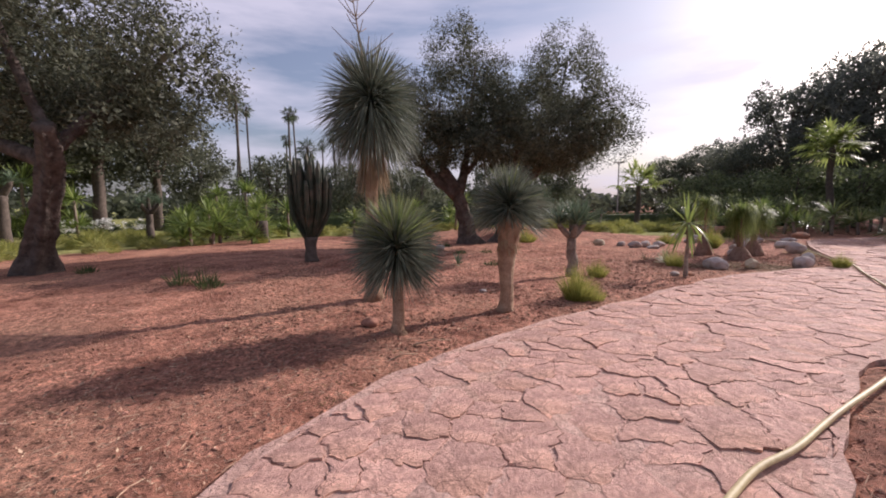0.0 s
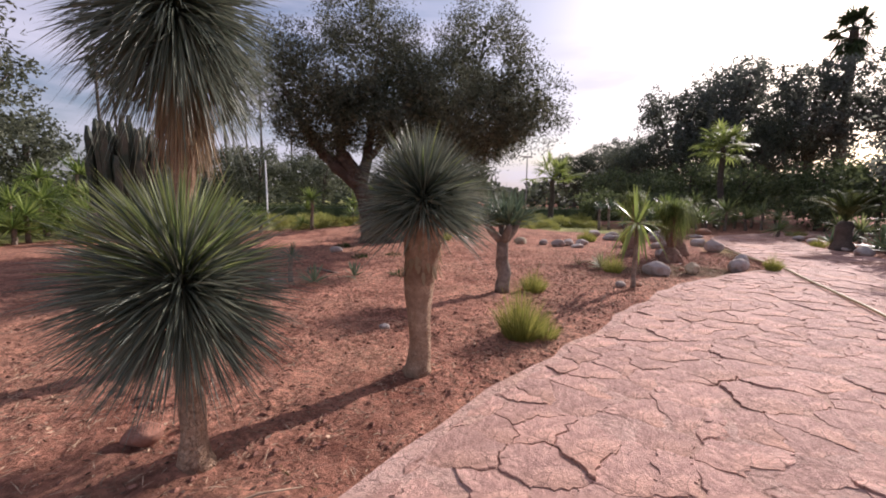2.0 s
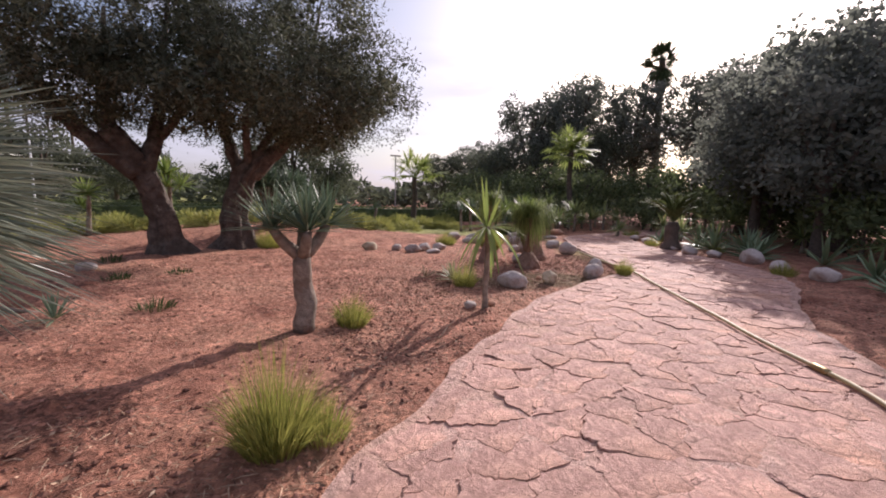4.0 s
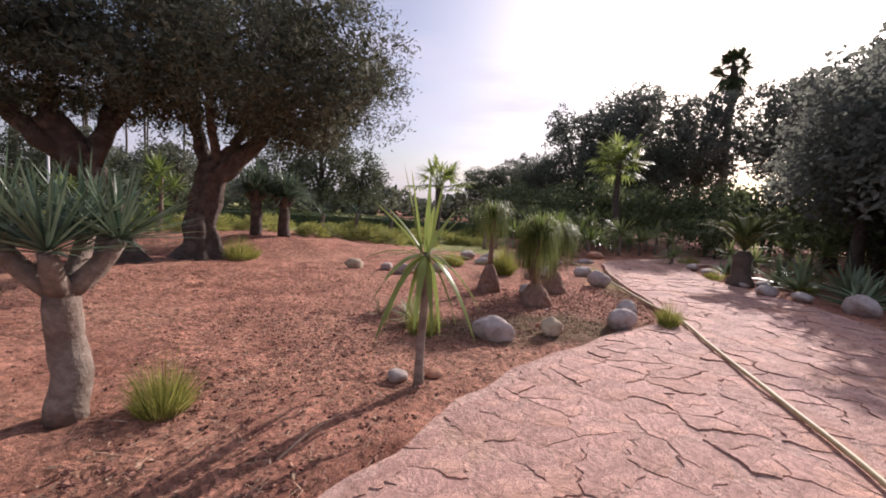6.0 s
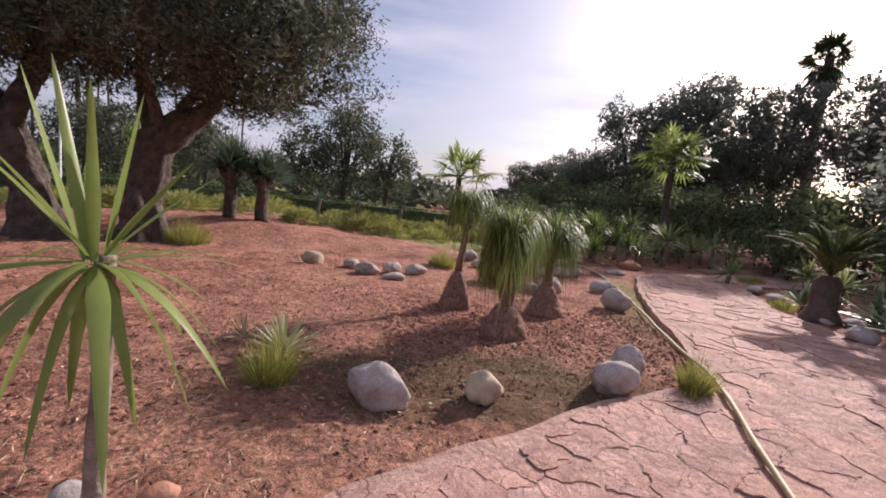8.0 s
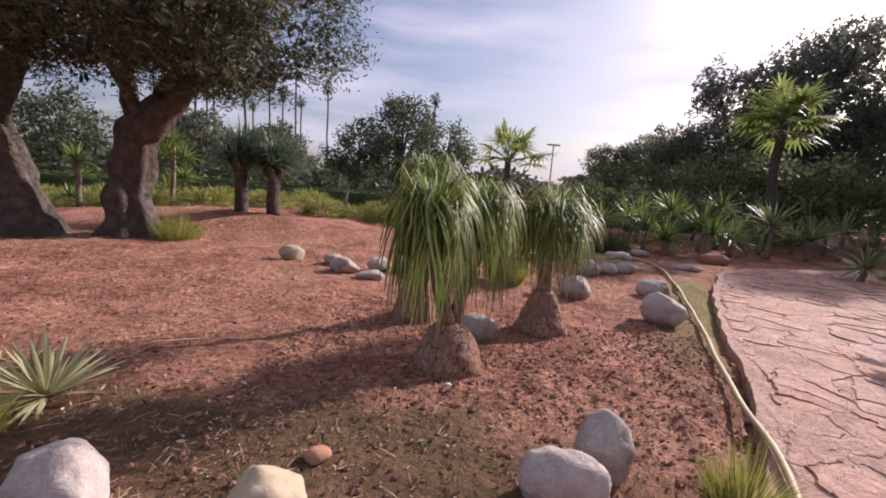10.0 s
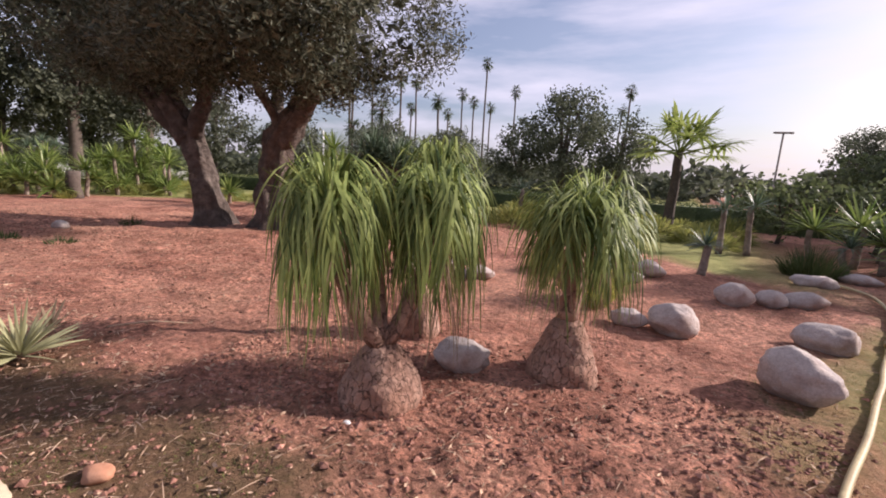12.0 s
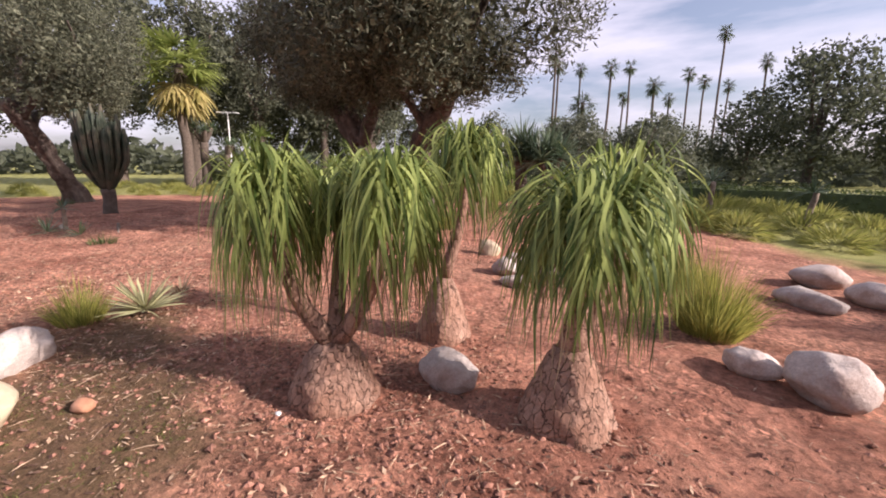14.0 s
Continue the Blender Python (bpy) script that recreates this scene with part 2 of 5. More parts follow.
L_DRY = leafy("dry_leaf", (0.26, 0.18, 0.11), (0.46, 0.35, 0.22), 0.25, 0.8, 0.2)
L_PONY = leafy("ponytail_leaf", (0.042, 0.082, 0.014), (0.40, 0.47, 0.145), 0.33, 0.52, 0.3)
L_SWORD = leafy("sword_leaf", (0.095, 0.155, 0.035), (0.33, 0.40, 0.115), 0.40, 0.35, 0.25)
L_DRAGON = leafy("dragon_leaf", (0.08, 0.13, 0.075), (0.18, 0.235, 0.15), 0.22, 0.4, 0.2)
L_AGAVE = leafy("agave_leaf", (0.12, 0.19, 0.10), (0.26, 0.32, 0.19), 0.15, 0.45, 0.2)
L_AGAVEV = leafy("striped_agave_leaf", (0.22, 0.26, 0.12), (0.52, 0.47, 0.27), 0.2, 0.5, 0.2)
L_GRASS = leafy("tuft_grass", (0.12, 0.15, 0.03), (0.50, 0.47, 0.13), 0.5, 0.6, 0.2)
L_MOUND = leafy("mound_grass", (0.21, 0.24, 0.06), (0.42, 0.40, 0.13), 0.45, 0.6, 0.3)
L_OLIVE = leafy("olive_leaf", (0.038, 0.045, 0.025), (0.175, 0.185, 0.122), 0.30, 0.62, 0.3)
L_TREE = leafy("dark_tree_leaf", (0.065, 0.076, 0.05), (0.125, 0.142, 0.09), 0.42, 0.7, 0.25)
# paler copy of the dark tree leaf, with veiling haze put into its colour
L_TREE_HAZED = leafy("hazed_tree_leaf", (0.14, 0.15, 0.125), (0.21, 0.225, 0.185), 0.6, 0.7, 0.25)
L_GREYTREE = leafy("grey_tree_leaf", (0.08, 0.092, 0.06), (0.165, 0.178, 0.122), 0.4, 0.7, 0.3)
L_BUSH = leafy("bush_leaf", (0.075, 0.10, 0.042), (0.19, 0.225, 0.10), 0.42, 0.6, 0.35)
L_MOSS = leafy("low_weed", (0.08, 0.09, 0.025), (0.2, 0.2, 0.06), 0.3, 0.7, 0.3)
L_HEDGE = leafy("hedge_leaf", (0.05, 0.075, 0.022), (0.11, 0.14, 0.05), 0.25, 0.6, 0.3)
L_PALM = leafy("palm_leaf", (0.19, 0.25, 0.06), (0.36, 0.41, 0.13), 0.5, 0.45, 0.2)
L_FEATHER = leafy("feather_leaf", (0.075, 0.105, 0.035), (0.19, 0.22, 0.085), 0.4, 0.75, 0.2)
L_PALMD = leafy("palm_leaf_dark", (0.05, 0.075, 0.03), (0.10, 0.13, 0.06), 0.25, 0.5, 0.2)
L_PALMY = leafy("palm_leaf_gold", (0.30, 0.27, 0.09), (0.50, 0.40, 0.17), 0.35, 0.5, 0.2)
L_FLOWER = leafy("white_blossom", (0.6, 0.6, 0.56), (0.8, 0.8, 0.78), 0.3, 0.6, 0.1)


# ---- shaping helpers ----
class Geo:
    """Collects vertices and faces of one mesh."""

    def __init__(self):
        self.v, self.f = [], []

    def mesh(self, name, material, smooth=True):
        me = bpy.data.meshes.new(name)
        me.from_pydata([tuple(p) for p in self.v], [], self.f)
        me.polygons.foreach_set("use_smooth", [smooth] * len(me.polygons))
        me.materials.append(material)
        me.update()
        return me

    def tube(self, pts, radii, n=8, rough=0.0, flutes=0, depth=0.0, seed=0.0, cap=True):
        pts = [Vector(p) for p in pts]
        base = len(self.v)
        ref = Vector((1, 0.13, 0))
        for i, p in enumerate(pts):
            d = (pts[min(i + 1, len(pts) - 1)] - pts[max(i - 1, 0)]).normalized()
            s = d.cross(ref)
            if s.length < 0.1:
                s = d.cross(Vector((0, 1, 0)))
            s.normalize()
            u = d.cross(s)
            for k in range(n):
                a = 2 * math.pi * k / n
                r = radii[i]
                if flutes:
                    r *= 1 - depth * (0.5 + 0.5 * math.cos(a * flutes + seed + i * 0.12))
                w = s * math.cos(a) + u * math.sin(a)
                if rough:
                    r *= 1 + rough * noise.noise((p + w * radii[i]) * (0.55 / max(radii[i], 0.02)) * 1.2 + Vector((seed, 0, 0)))
                self.v.append(p + w * r)
        for i in range(len(pts) - 1):
            for k in range(n):
                a, b = base + i * n + k, base + i * n + (k + 1) % n
                self.f.append((a, b, b + n, a + n))
        if cap:
            self.f.append(tuple(base + k for k in range(n - 1, -1, -1)))
            self.f.append(tuple(base + (len(pts) - 1) * n + k for k in range(n)))

    def blade(self, o, d, length, width, droop=0.0, segs=3, twist=0.0, shape=0.45, fold=0.0):
        """A leaf from o towards d; droop bends it down; shape: where it is widest; fold: keel depth over width."""
        o, d = Vector(o), Vector(d).normalized()
        side = d.cross(Vector((0, 0, 1)))
        if side.length < 0.05:
            side = Vector((1, 0, 0))
        side.normalize()
        if twist:
            side = Matrix.Rotation(twist, 3, d) @ side
        base = len(self.v)
        row = 3 if fold else 2
        prev = o
        for i in range(segs):
            s = i / segs
            p = o + d * (length * s) + Vector((0, 0, -droop * length * s * s))
            w = width * 0.5 * (0.5 + 0.5 * s / shape if s < shape else 1 - 0.75 * (s - shape) / (1 - shape))
            self.v.append(p - side * w)
            if fold:
                self.v.append(p - side.cross(d) * (w * fold) * -1)
            self.v.append(p + side * w)
        self.v.append(o + d * length + Vector((0, 0, -droop * length)))
        tip = len(self.v) - 1
        for i in range(segs - 1):
            for k in range(row - 1):
                a = base + i * row + k
                self.f.append((a, a + 1, a + row + 1, a + row))
        for k in range(row - 1):
            a = base + (segs - 1) * row + k
            self.f.append((a, a + 1, tip))

    def strap(self, o, az, reach, rise, drop, width, segs=7):
        """A long soft leaf that rises, arches over and hangs down."""
        o = Vector(o)
        h = Vector((math.cos(az), math.sin(az), 0))
        side = Vector((-h.y, h.x, 0))
        base = len(self.v)
        for i in range(segs + 1):
            s = i / segs
            x = reach * (1 - math.exp(-3.0 * s)) / 0.95
            z = rise * math.sin(min(1, s * 2.6) * math.pi * 0.62) - drop * max(0.0, s - 0.16) ** 1.25
            p = o + h * x + Vector((0, 0, z)) + side * (0.04 * math.sin(s * 5 + az * 7))
            w = width * 0.5 * (1 - 0.85 * s ** 2.5)
            q = side * math.cos(s * 1.4 + az) + h * math.sin(s * 1.4 + az) * 0.6
            self.v += [p - q * w, p + q * w]
        for i in range(segs):
            a = base + 2 * i
            self.f.append((a, a + 1, a + 3, a + 2))


def rnd(a, b):
    return random.uniform(a, b)


def ball(up_min=-1.0, up_max=1.0):
    z = rnd(up_min, up_max)
    a = rnd(0, 2 * math.pi)
    r = math.sqrt(max(0, 1 - z * z))
    return Vector((r * math.cos(a), r * math.sin(a), z))


def thing(name, x, y, z, label, category, group="", kind="", turn=0.0):
    ob = new(name)
    ob.empty_display_size = 0.1
    ob.matrix_basis = pose(x, y, z, 0, 0, turn)
    return tagged(ob, label, category, group, kind)


def part(name, geo, material, parent, label="", smooth=True, kind=""):
    ob = new(name, geo.mesh(name, material, smooth) if isinstance(geo, Geo) else geo)
    ob.parent = parent
    return tagged(ob, label, kind=kind)


def inside(poly, x, y):
    x, y = np.asarray(x, float), np.asarray(y, float)
    res = np.zeros(x.shape, bool)
    for (x0, y0), (x1, y1) in zip(poly, poly[1:] + poly[:1]):
        if y0 != y1:
            res ^= ((y0 > y) != (y1 > y)) & (x < (x1 - x0) * (y - y0) / (y1 - y0) + x0)
    return res


def edge_distance(poly, x, y):
    best = np.full(np.shape(x), 1e9)
    for (x0, y0), (x1, y1) in zip(poly, poly[1:]):
        dx, dy = x1 - x0, y1 - y0
        s = np.clip(((x - x0) * dx + (y - y0) * dy) / (dx * dx + dy * dy), 0, 1)
        best = np.minimum(best, np.hypot(x - x0 - s * dx, y - y0 - s * dy))
    return best


# ---- the ground and the flagstone path ----
LEFT = [(-2.2, -7), (-1.3, -3.5), (-0.8, -1), (-0.48, 0.6), (-0.42, 1.5), (-0.18, 2.05), (0.22, 2.95), (1.02, 4.05), (2.1, 5.22), (2.9, 5.98), (3.5, 6.55),
        (4.1, 7.2), (4.85, 7.9), (5.45, 8.55), (6.15, 9.08), (7.2, 9.7), (8.35, 10.28), (9.2, 10.62), (9.75, 10.85), (10.05, 11.35), (10.64, 12.55), (11.1, 13.67),
        (12.18, 15.9), (13.5, 18.1), (14.7, 19.2), (17.5, 20.2), (21, 21.5), (30, 24)]
RIGHT = [(30, 21), (21, 18.9), (17.8, 18.4), (16.2, 17.0), (14.85, 14.8), (14.3, 12.3), (13.6, 10.5), (12.9, 9.4), (11.6, 8.4), (10.2, 7.65), (8.9, 6.75), (8.4, 6.2),
         (7.9, 5.6), (7.0, 5.0), (5.9, 4.35), (5.07, 3.87), (4.6, 3.5), (3.97, 2.76), (3.14, 1.6), (2.4, 0.3), (2.0, -1.5), (1.8, -3.5), (1.4, -7)]


def wavy(line, seed):
    out = []
    for (x0, y0), (x1, y1) in zip(line, line[1:]):
        n = max(1, int(math.hypot(x1 - x0, y1 - y0) / 0.16))
        for i in range(n):
            x, y = x0 + (x1 - x0) * i / n, y0 + (y1 - y0) * i / n
            k = noise.noise((x * 2.1, y * 2.1, seed)) * 0.055
            out.append((x + k, y - k))
    return out + [line[-1]]


LEFT, RIGHT = wavy(LEFT, 1.0), wavy(RIGHT, 5.0)
PATHWAY = LEFT + RIGHT


def land(x, y):
    """Height of the soil, without clods."""
    x, y = np.asarray(x, float), np.asarray(y, float)
    h = -0.025 * np.exp(-((x - 8.6) ** 2 + (y - 13.2) ** 2) / 7.0)
    h = h + 0.16 * np.exp(-((x + 4.5) ** 2 + (y - 10.0) ** 2) / 28.0) + 0.07 * np.exp(-((x - 1.0) ** 2 + (y - 16.5) ** 2) / 9.0)
    up, down = np.clip((y - 17.0) / 2.0, 0, 1), np.clip((y - 24.0) / 8.0, 0, 1)
    h = h + 0.45 * np.exp(-((x - 1.5) / 4.6) ** 2) * up * up * (3 - 2 * up) * (1 - down * down * (3 - 2 * down))
    return h


def soil_z(x, y):
    return float(land(x, y))


def axis(lo, hi, step, far):
    mid = list(np.arange(lo, hi + step / 2, step))
    grow, d, out_lo, out_hi = step, 0.0, [], []
    while d < far:
        grow *= 1.16
        d += grow
        out_lo.append(lo - d)
        out_hi.append(hi + d)
    return np.array(out_lo[::-1] + mid + out_hi)


gx, gy = axis(-4.0, 12.0, 0.067, 1800), axis(-0.3, 15.5, 0.067, 1800)
XX, YY = np.meshgrid(gx, gy)
ZZ = land(XX, YY)
IN = inside(PATHWAY, XX, YY)
ED = edge_distance(PATHWAY + PATHWAY[:1], XX, YY)
rough_z = np.zeros_like(ZZ)
for i in range(XX.shape[0]):
    for j in range(XX.shape[1]):
        x, y = XX[i, j], YY[i, j]
        if -9 < x < 18 and -3 < y < 24:
            patch = max(0.0, min(1.0, 0.5 + 1.6 * noise.noise((x * 0.55, y * 0.55, 12))))
            rough_z[i, j] = patch * 0.03 * (abs(noise.noise((x * 4.1, y * 4.1, 21))) + 0.9 * abs(noise.noise((x * 8.7, y * 8.7, 22)))) + 0.03 * noise.noise((x * 0.9, y * 0.9, 3)) + 0.026 * noise.noise((x * 2.9, y * 2.9, 7)) + 0.05 * max(0, noise.noise((x * 5.6, y * 5.6, 1))) + 0.016 * noise.noise((x * 10, y * 10, 2))
ZZ = ZZ + rough_z
ZZ = np.where(IN, np.minimum(ZZ, -0.10), ZZ - 0.05 * np.exp(-(ED / 0.16) ** 2) - 0.01)
ditch = np.exp(-(ED / 0.14) ** 2) * (YY > 10.8) * (XX > 9.3) * (XX < 13)
ZZ = np.where(IN, ZZ, ZZ - 0.05 * ditch)
gn = len(gx)
ground_geo = Geo()
ground_geo.v = list(zip(XX.ravel().tolist(), YY.ravel().tolist(), ZZ.ravel().tolist()))
ground_geo.f = [(i * gn + j, i * gn + j + 1, (i + 1) * gn + j + 1, (i + 1) * gn + j) for i in range(len(gy) - 1) for j in range(gn - 1)]
M_SOIL = mat("red_soil", (0.225, 0.084, 0.053), (0.62, 0.298, 0.20), 1.5, 0.97, 1.0, 9.0, (0.50, 0.255, 0.168), 0.5, dist=0.10, grit=0.74, speck=(13.0, 0.42), shards=(34.0, 0.7, 0.50, 0.8))
sn, sl = M_SOIL.node_tree.nodes, M_SOIL.node_tree.links
s_b = sn["Principled BSDF"]
s_col = s_b.inputs["Base Color"].links[0].from_socket
s_co = sn.new("ShaderNodeTexCoord")
s_sep = sn.new("ShaderNodeSeparateXYZ")
sl.new(s_co.outputs["Object"], s_sep.inputs["Vector"])


def calc(op, a, b):
    q = sn.new("ShaderNodeMath")
    q.operation = op
    for k, val in ((0, a), (1, b)):
        if isinstance(val, (int, float)):
            q.inputs[k].default_value = val
        else:
            sl.new(val, q.inputs[k])
    return q.outputs[0]


# lawn beyond the bed, with a ragged border
s_wob = sn.new("ShaderNodeTexNoise")
s_wob.inputs["Scale"].default_value = 0.5
s_wob.inputs["Detail"].default_value = 6.0
sl.new(s_co.outputs["Object"], s_wob.inputs["Vector"])
ex = calc("DIVIDE", calc("ADD", s_sep.outputs["X"], -1.0), 15.5)
ey = calc("DIVIDE", calc("ADD", s_sep.outputs["Y"], -7.0), 15.0)
rad = calc("SQRT", calc("ADD", calc("MULTIPLY", ex, ex), calc("MULTIPLY", ey, ey)), 0.0)
rad = calc("ADD", rad, calc("MULTIPLY", s_wob.outputs["Fac"], 0.22))
s_mr = sn.new("ShaderNodeMapRange")
s_mr.inputs["From Min"].default_value, s_mr.inputs["From Max"].default_value = 1.09, 1.16
sl.new(rad, s_mr.inputs["Value"])
s_gn = sn.new("ShaderNodeTexNoise")
s_gn.inputs["Scale"].default_value, s_gn.inputs["Detail"].default_value = 1.7, 8.0
sl.new(s_co.outputs["Object"], s_gn.inputs["Vector"])
s_gr = sn.new("ShaderNodeValToRGB")
s_gr.color_ramp.elements[0].color, s_gr.color_ramp.elements[1].color = (0.19, 0.205, 0.055, 1), (0.44, 0.42, 0.15, 1)
s_gr.color_ramp.elements[0].position, s_gr.color_ramp.elements[1].position = 0.3, 0.7
sl.new(s_gn.outputs["Fac"], s_gr.inputs["Fac"])
s_mx = sn.new("ShaderNodeMix")
s_mx.data_type = "RGBA"
s_side = sn.new("ShaderNodeMapRange")
s_side.inputs["From Min"].default_value, s_side.inputs["From Max"].default_value = 12.5, 10.5
sl.new(s_sep.outputs["X"], s_side.inputs["Value"])
sl.new(calc("MULTIPLY", s_mr.outputs["Result"], s_side.outputs["Result"]), s_mx.inputs[0])
# damp, mossy stretch of soil beside the path
d_x = calc("DIVIDE", calc("ADD", s_sep.outputs["X"], -7.2), 2.3)
d_y = calc("DIVIDE", calc("ADD", s_sep.outputs["Y"], -10.6), 0.95)
d_r = calc("ADD", calc("SQRT", calc("ADD", calc("MULTIPLY", d_x, d_x), calc("MULTIPLY", d_y, d_y)), 0.0), calc("MULTIPLY", s_gn.outputs["Fac"], 1.6))
d_m = sn.new("ShaderNodeMapRange")
d_m.inputs["From Min"].default_value, d_m.inputs["From Max"].default_value = 1.9, 1.3
d_m.inputs["To Max"].default_value = 0.75
sl.new(d_r, d_m.inputs["Value"])
d_mx = sn.new("ShaderNodeMix")
d_mx.data_type = "RGBA"
d_mx.inputs[7].default_value = (0.125, 0.095, 0.042, 1)
sl.new(d_m.outputs["Result"], d_mx.inputs[0])
sl.new(s_col, d_mx.inputs[6])
s_col = d_mx.outputs[2]
# moss between the hose and the path
m_x, m_y = calc("ADD", s_sep.outputs["X"], -11.5), calc("ADD", s_sep.outputs["Y"], -15.0)
m_u = calc("DIVIDE", calc("SUBTRACT", calc("MULTIPLY", m_x, 0.9), calc("MULTIPLY", m_y, 0.43)), 0.75)
m_v = calc("DIVIDE", calc("ADD", calc("MULTIPLY", m_x, 0.43), calc("MULTIPLY", m_y, 0.9)), 3.4)
m_r = calc("ADD", calc("SQRT", calc("ADD", calc("MULTIPLY", m_u, m_u), calc("MULTIPLY", m_v, m_v)), 0.0), calc("MULTIPLY", s_gn.outputs["Fac"], 1.3))
m_m = sn.new("ShaderNodeMapRange")
m_m.inputs["From Min"].default_value, m_m.inputs["From Max"].default_value = 1.7, 1.0
m_m.inputs["To Max"].default_value = 0.8
sl.new(m_r, m_m.inputs["Value"])
m_mx = sn.new("ShaderNodeMix")
m_mx.data_type = "RGBA"
m_mx.inputs[7].default_value = (0.27, 0.25, 0.085, 1)
sl.new(m_m.outputs["Result"], m_mx.inputs[0])
sl.new(s_col, m_mx.inputs[6])
s_col = m_mx.outputs[2]
sl.new(s_col, s_mx.inputs[6])
sl.new(s_gr.outputs["Color"], s_mx.inputs[7])
sl.new(s_mx.outputs[2], s_b.inputs["Base Color"])
ground = new("ground", ground_geo.mesh("ground", M_SOIL))
tagged(ground, "rough red clay soil with lawn beyond the planting bed", "ground", kind="structure")


# ---- plants ----
def lean_line(base, top, n, wobble=0.0, seed=0.0, sag=0.0):
    base, top = Vector(base), Vector(top)
    out = []
    for i in range(n + 1):
        s = i / n
        p = base.lerp(top, s)
        k = math.sin(s * math.pi)
        out.append(p + Vector((noise.noise((s * 2.3, seed, 0)) * wobble * k, noise.noise((s * 2.3, seed, 9)) * wobble * k, -sag * k)))
    return out


def blue_yucca(x, y, trunk_h, trunk_r, head_r, leaves, label, skirt=0.0, stalk=0.0, tilt=(0, 0), green=0.0, head_up=0.0, shed=0.0, low=-0.80, arch=0.10, blade_w=1.0):
    ob = thing("yucca", x, y, soil_z(x, y) - 0.03, label, "yucca")
    g = Geo()
    top = Vector((tilt[0], tilt[1], trunk_h))
    pts = lean_line((0, 0, 0), top, 14, 0.05, x)
    rad = [trunk_r * (1.22 - 0.5 * min(1, i / 3.0) ** 0.5 + (shed * (i / 14) ** 2)) * (1 + 0.08 * noise.noise((i * 0.9, x, y))) for i in range(15)]
    c = top + Vector((0, 0, head_up))
    pts += [top.lerp(c, 0.35), top.lerp(c, 0.7), c]
    rad += [rad[-1] * 0.93, rad[-1] * 0.7, rad[-1] * 0.4]
    g.tube(pts, rad, 18, 0.12, seed=x * 3)
    part("trunk", g, M_YBARK, ob)
    g, gy_ = Geo(), Geo()
    for i in range(leaves):
        d = ball(low, 1.0)
        gg = gy_ if (green and d.z > 0.30 and rnd(0, 1) < green * (d.z - 0.1)) else g
        lng = head_r * rnd(0.86, 1.05) * (1 - 0.10 * abs(d.z))
        o = c + Vector((d.x * 0.05, d.y * 0.05, d.z * 0.13 + rnd(-0.08, 0.08)))
        gg.blade(o, d, lng * rnd(0.9, 1.05), rnd(0.011, 0.017) * blade_w, arch * (1.1 - d.z) * rnd(0.4, 1.5) if d.z < 0.75 else 0.03, 4 if arch > 0.2 else 3, rnd(-1.5, 1.5), 0.2)
    crown = part("crown", g, L_YUCCA, ob, "dense globe of thin blue-green leaves")
    if gy_.v:
        part("young_leaves", gy_, L_YUCCAY, crown, "yellow-green young leaves")
    if shed:
        for i in range(60):
            g = Geo()
            a = rnd(0, 6.28)
            z0 = trunk_h * rnd(0.74, 1.0)
            d = Vector((math.cos(a), math.sin(a), -1.6))
            r0 = trunk_r * 1.0
            g.blade((top.x * z0 / trunk_h + math.cos(a) * r0, top.y * z0 / trunk_h + math.sin(a) * r0, z0), d, rnd(0.06, 0.16), rnd(0.025, 0.055), 0.2, 3, rnd(-0.4, 0.4), 0.2)
            part("bark_flake", g, L_DRY, ob)
    if skirt:
        g = Geo()
        for i in range(760):
            a, s = rnd(0, 6.28), rnd(0, 1)
            o = c + Vector((math.cos(a) * 0.12, math.sin(a) * 0.12, -0.15 - s * skirt * 0.62))
            d = Vector((math.cos(a), math.sin(a), rnd(-6.5, -2.0)))
            g.blade(o, d, rnd(0.4, 0.62), rnd(0.012, 0.02), 0.35, 4, rnd(-1, 1), 0.2)
        part("dead_leaf_skirt", g, L_DRY, ob, "hanging skirt of dry tan leaves")
        g = Geo()
        for i in range(700):
            a = rnd(0, 6.28)
            d = Vector((math.cos(a), math.sin(a), rnd(-1.3, 0.1)))
            o = c + Vector((math.cos(a) * 0.08, math.sin(a) * 0.08, rnd(-0.45, 0.0)))
            g.blade(o, d, head_r * rnd(0.65, 0.95), rnd(0.013, 0.02), 0.3, 4, rnd(-1, 1), 0.2)
        part("lower_crown", g, L_YUCCA, ob)
    if stalk:
        g = Geo()
        p0 = c + Vector((-0.05, 0, 0.2))
        p1 = c + Vector((-0.28, 0.0, 0.2 + stalk))
        g.tube([p0.lerp(p1, i / 6) for i in range(7)], [0.022 - 0.0025 * i for i in range(7)], 6)
        for i in range(40):
            s = rnd(0.12, 1.0)
            p = p0.lerp(p1, s)
            a = rnd(0, 6.28)
            e = p + Vector((math.cos(a), math.sin(a), 0.55)) * rnd(0.25, 0.52) * (1.25 - s * 0.6)
            g.tube([p, p.lerp(e, 0.5) + Vector((0, 0, -0.02)), e], [0.008, 0.007, 0.005], 4)
        part("flower_stalk", g, M_GBARK, ob, "bare branched dry flower stalk")
    return ob


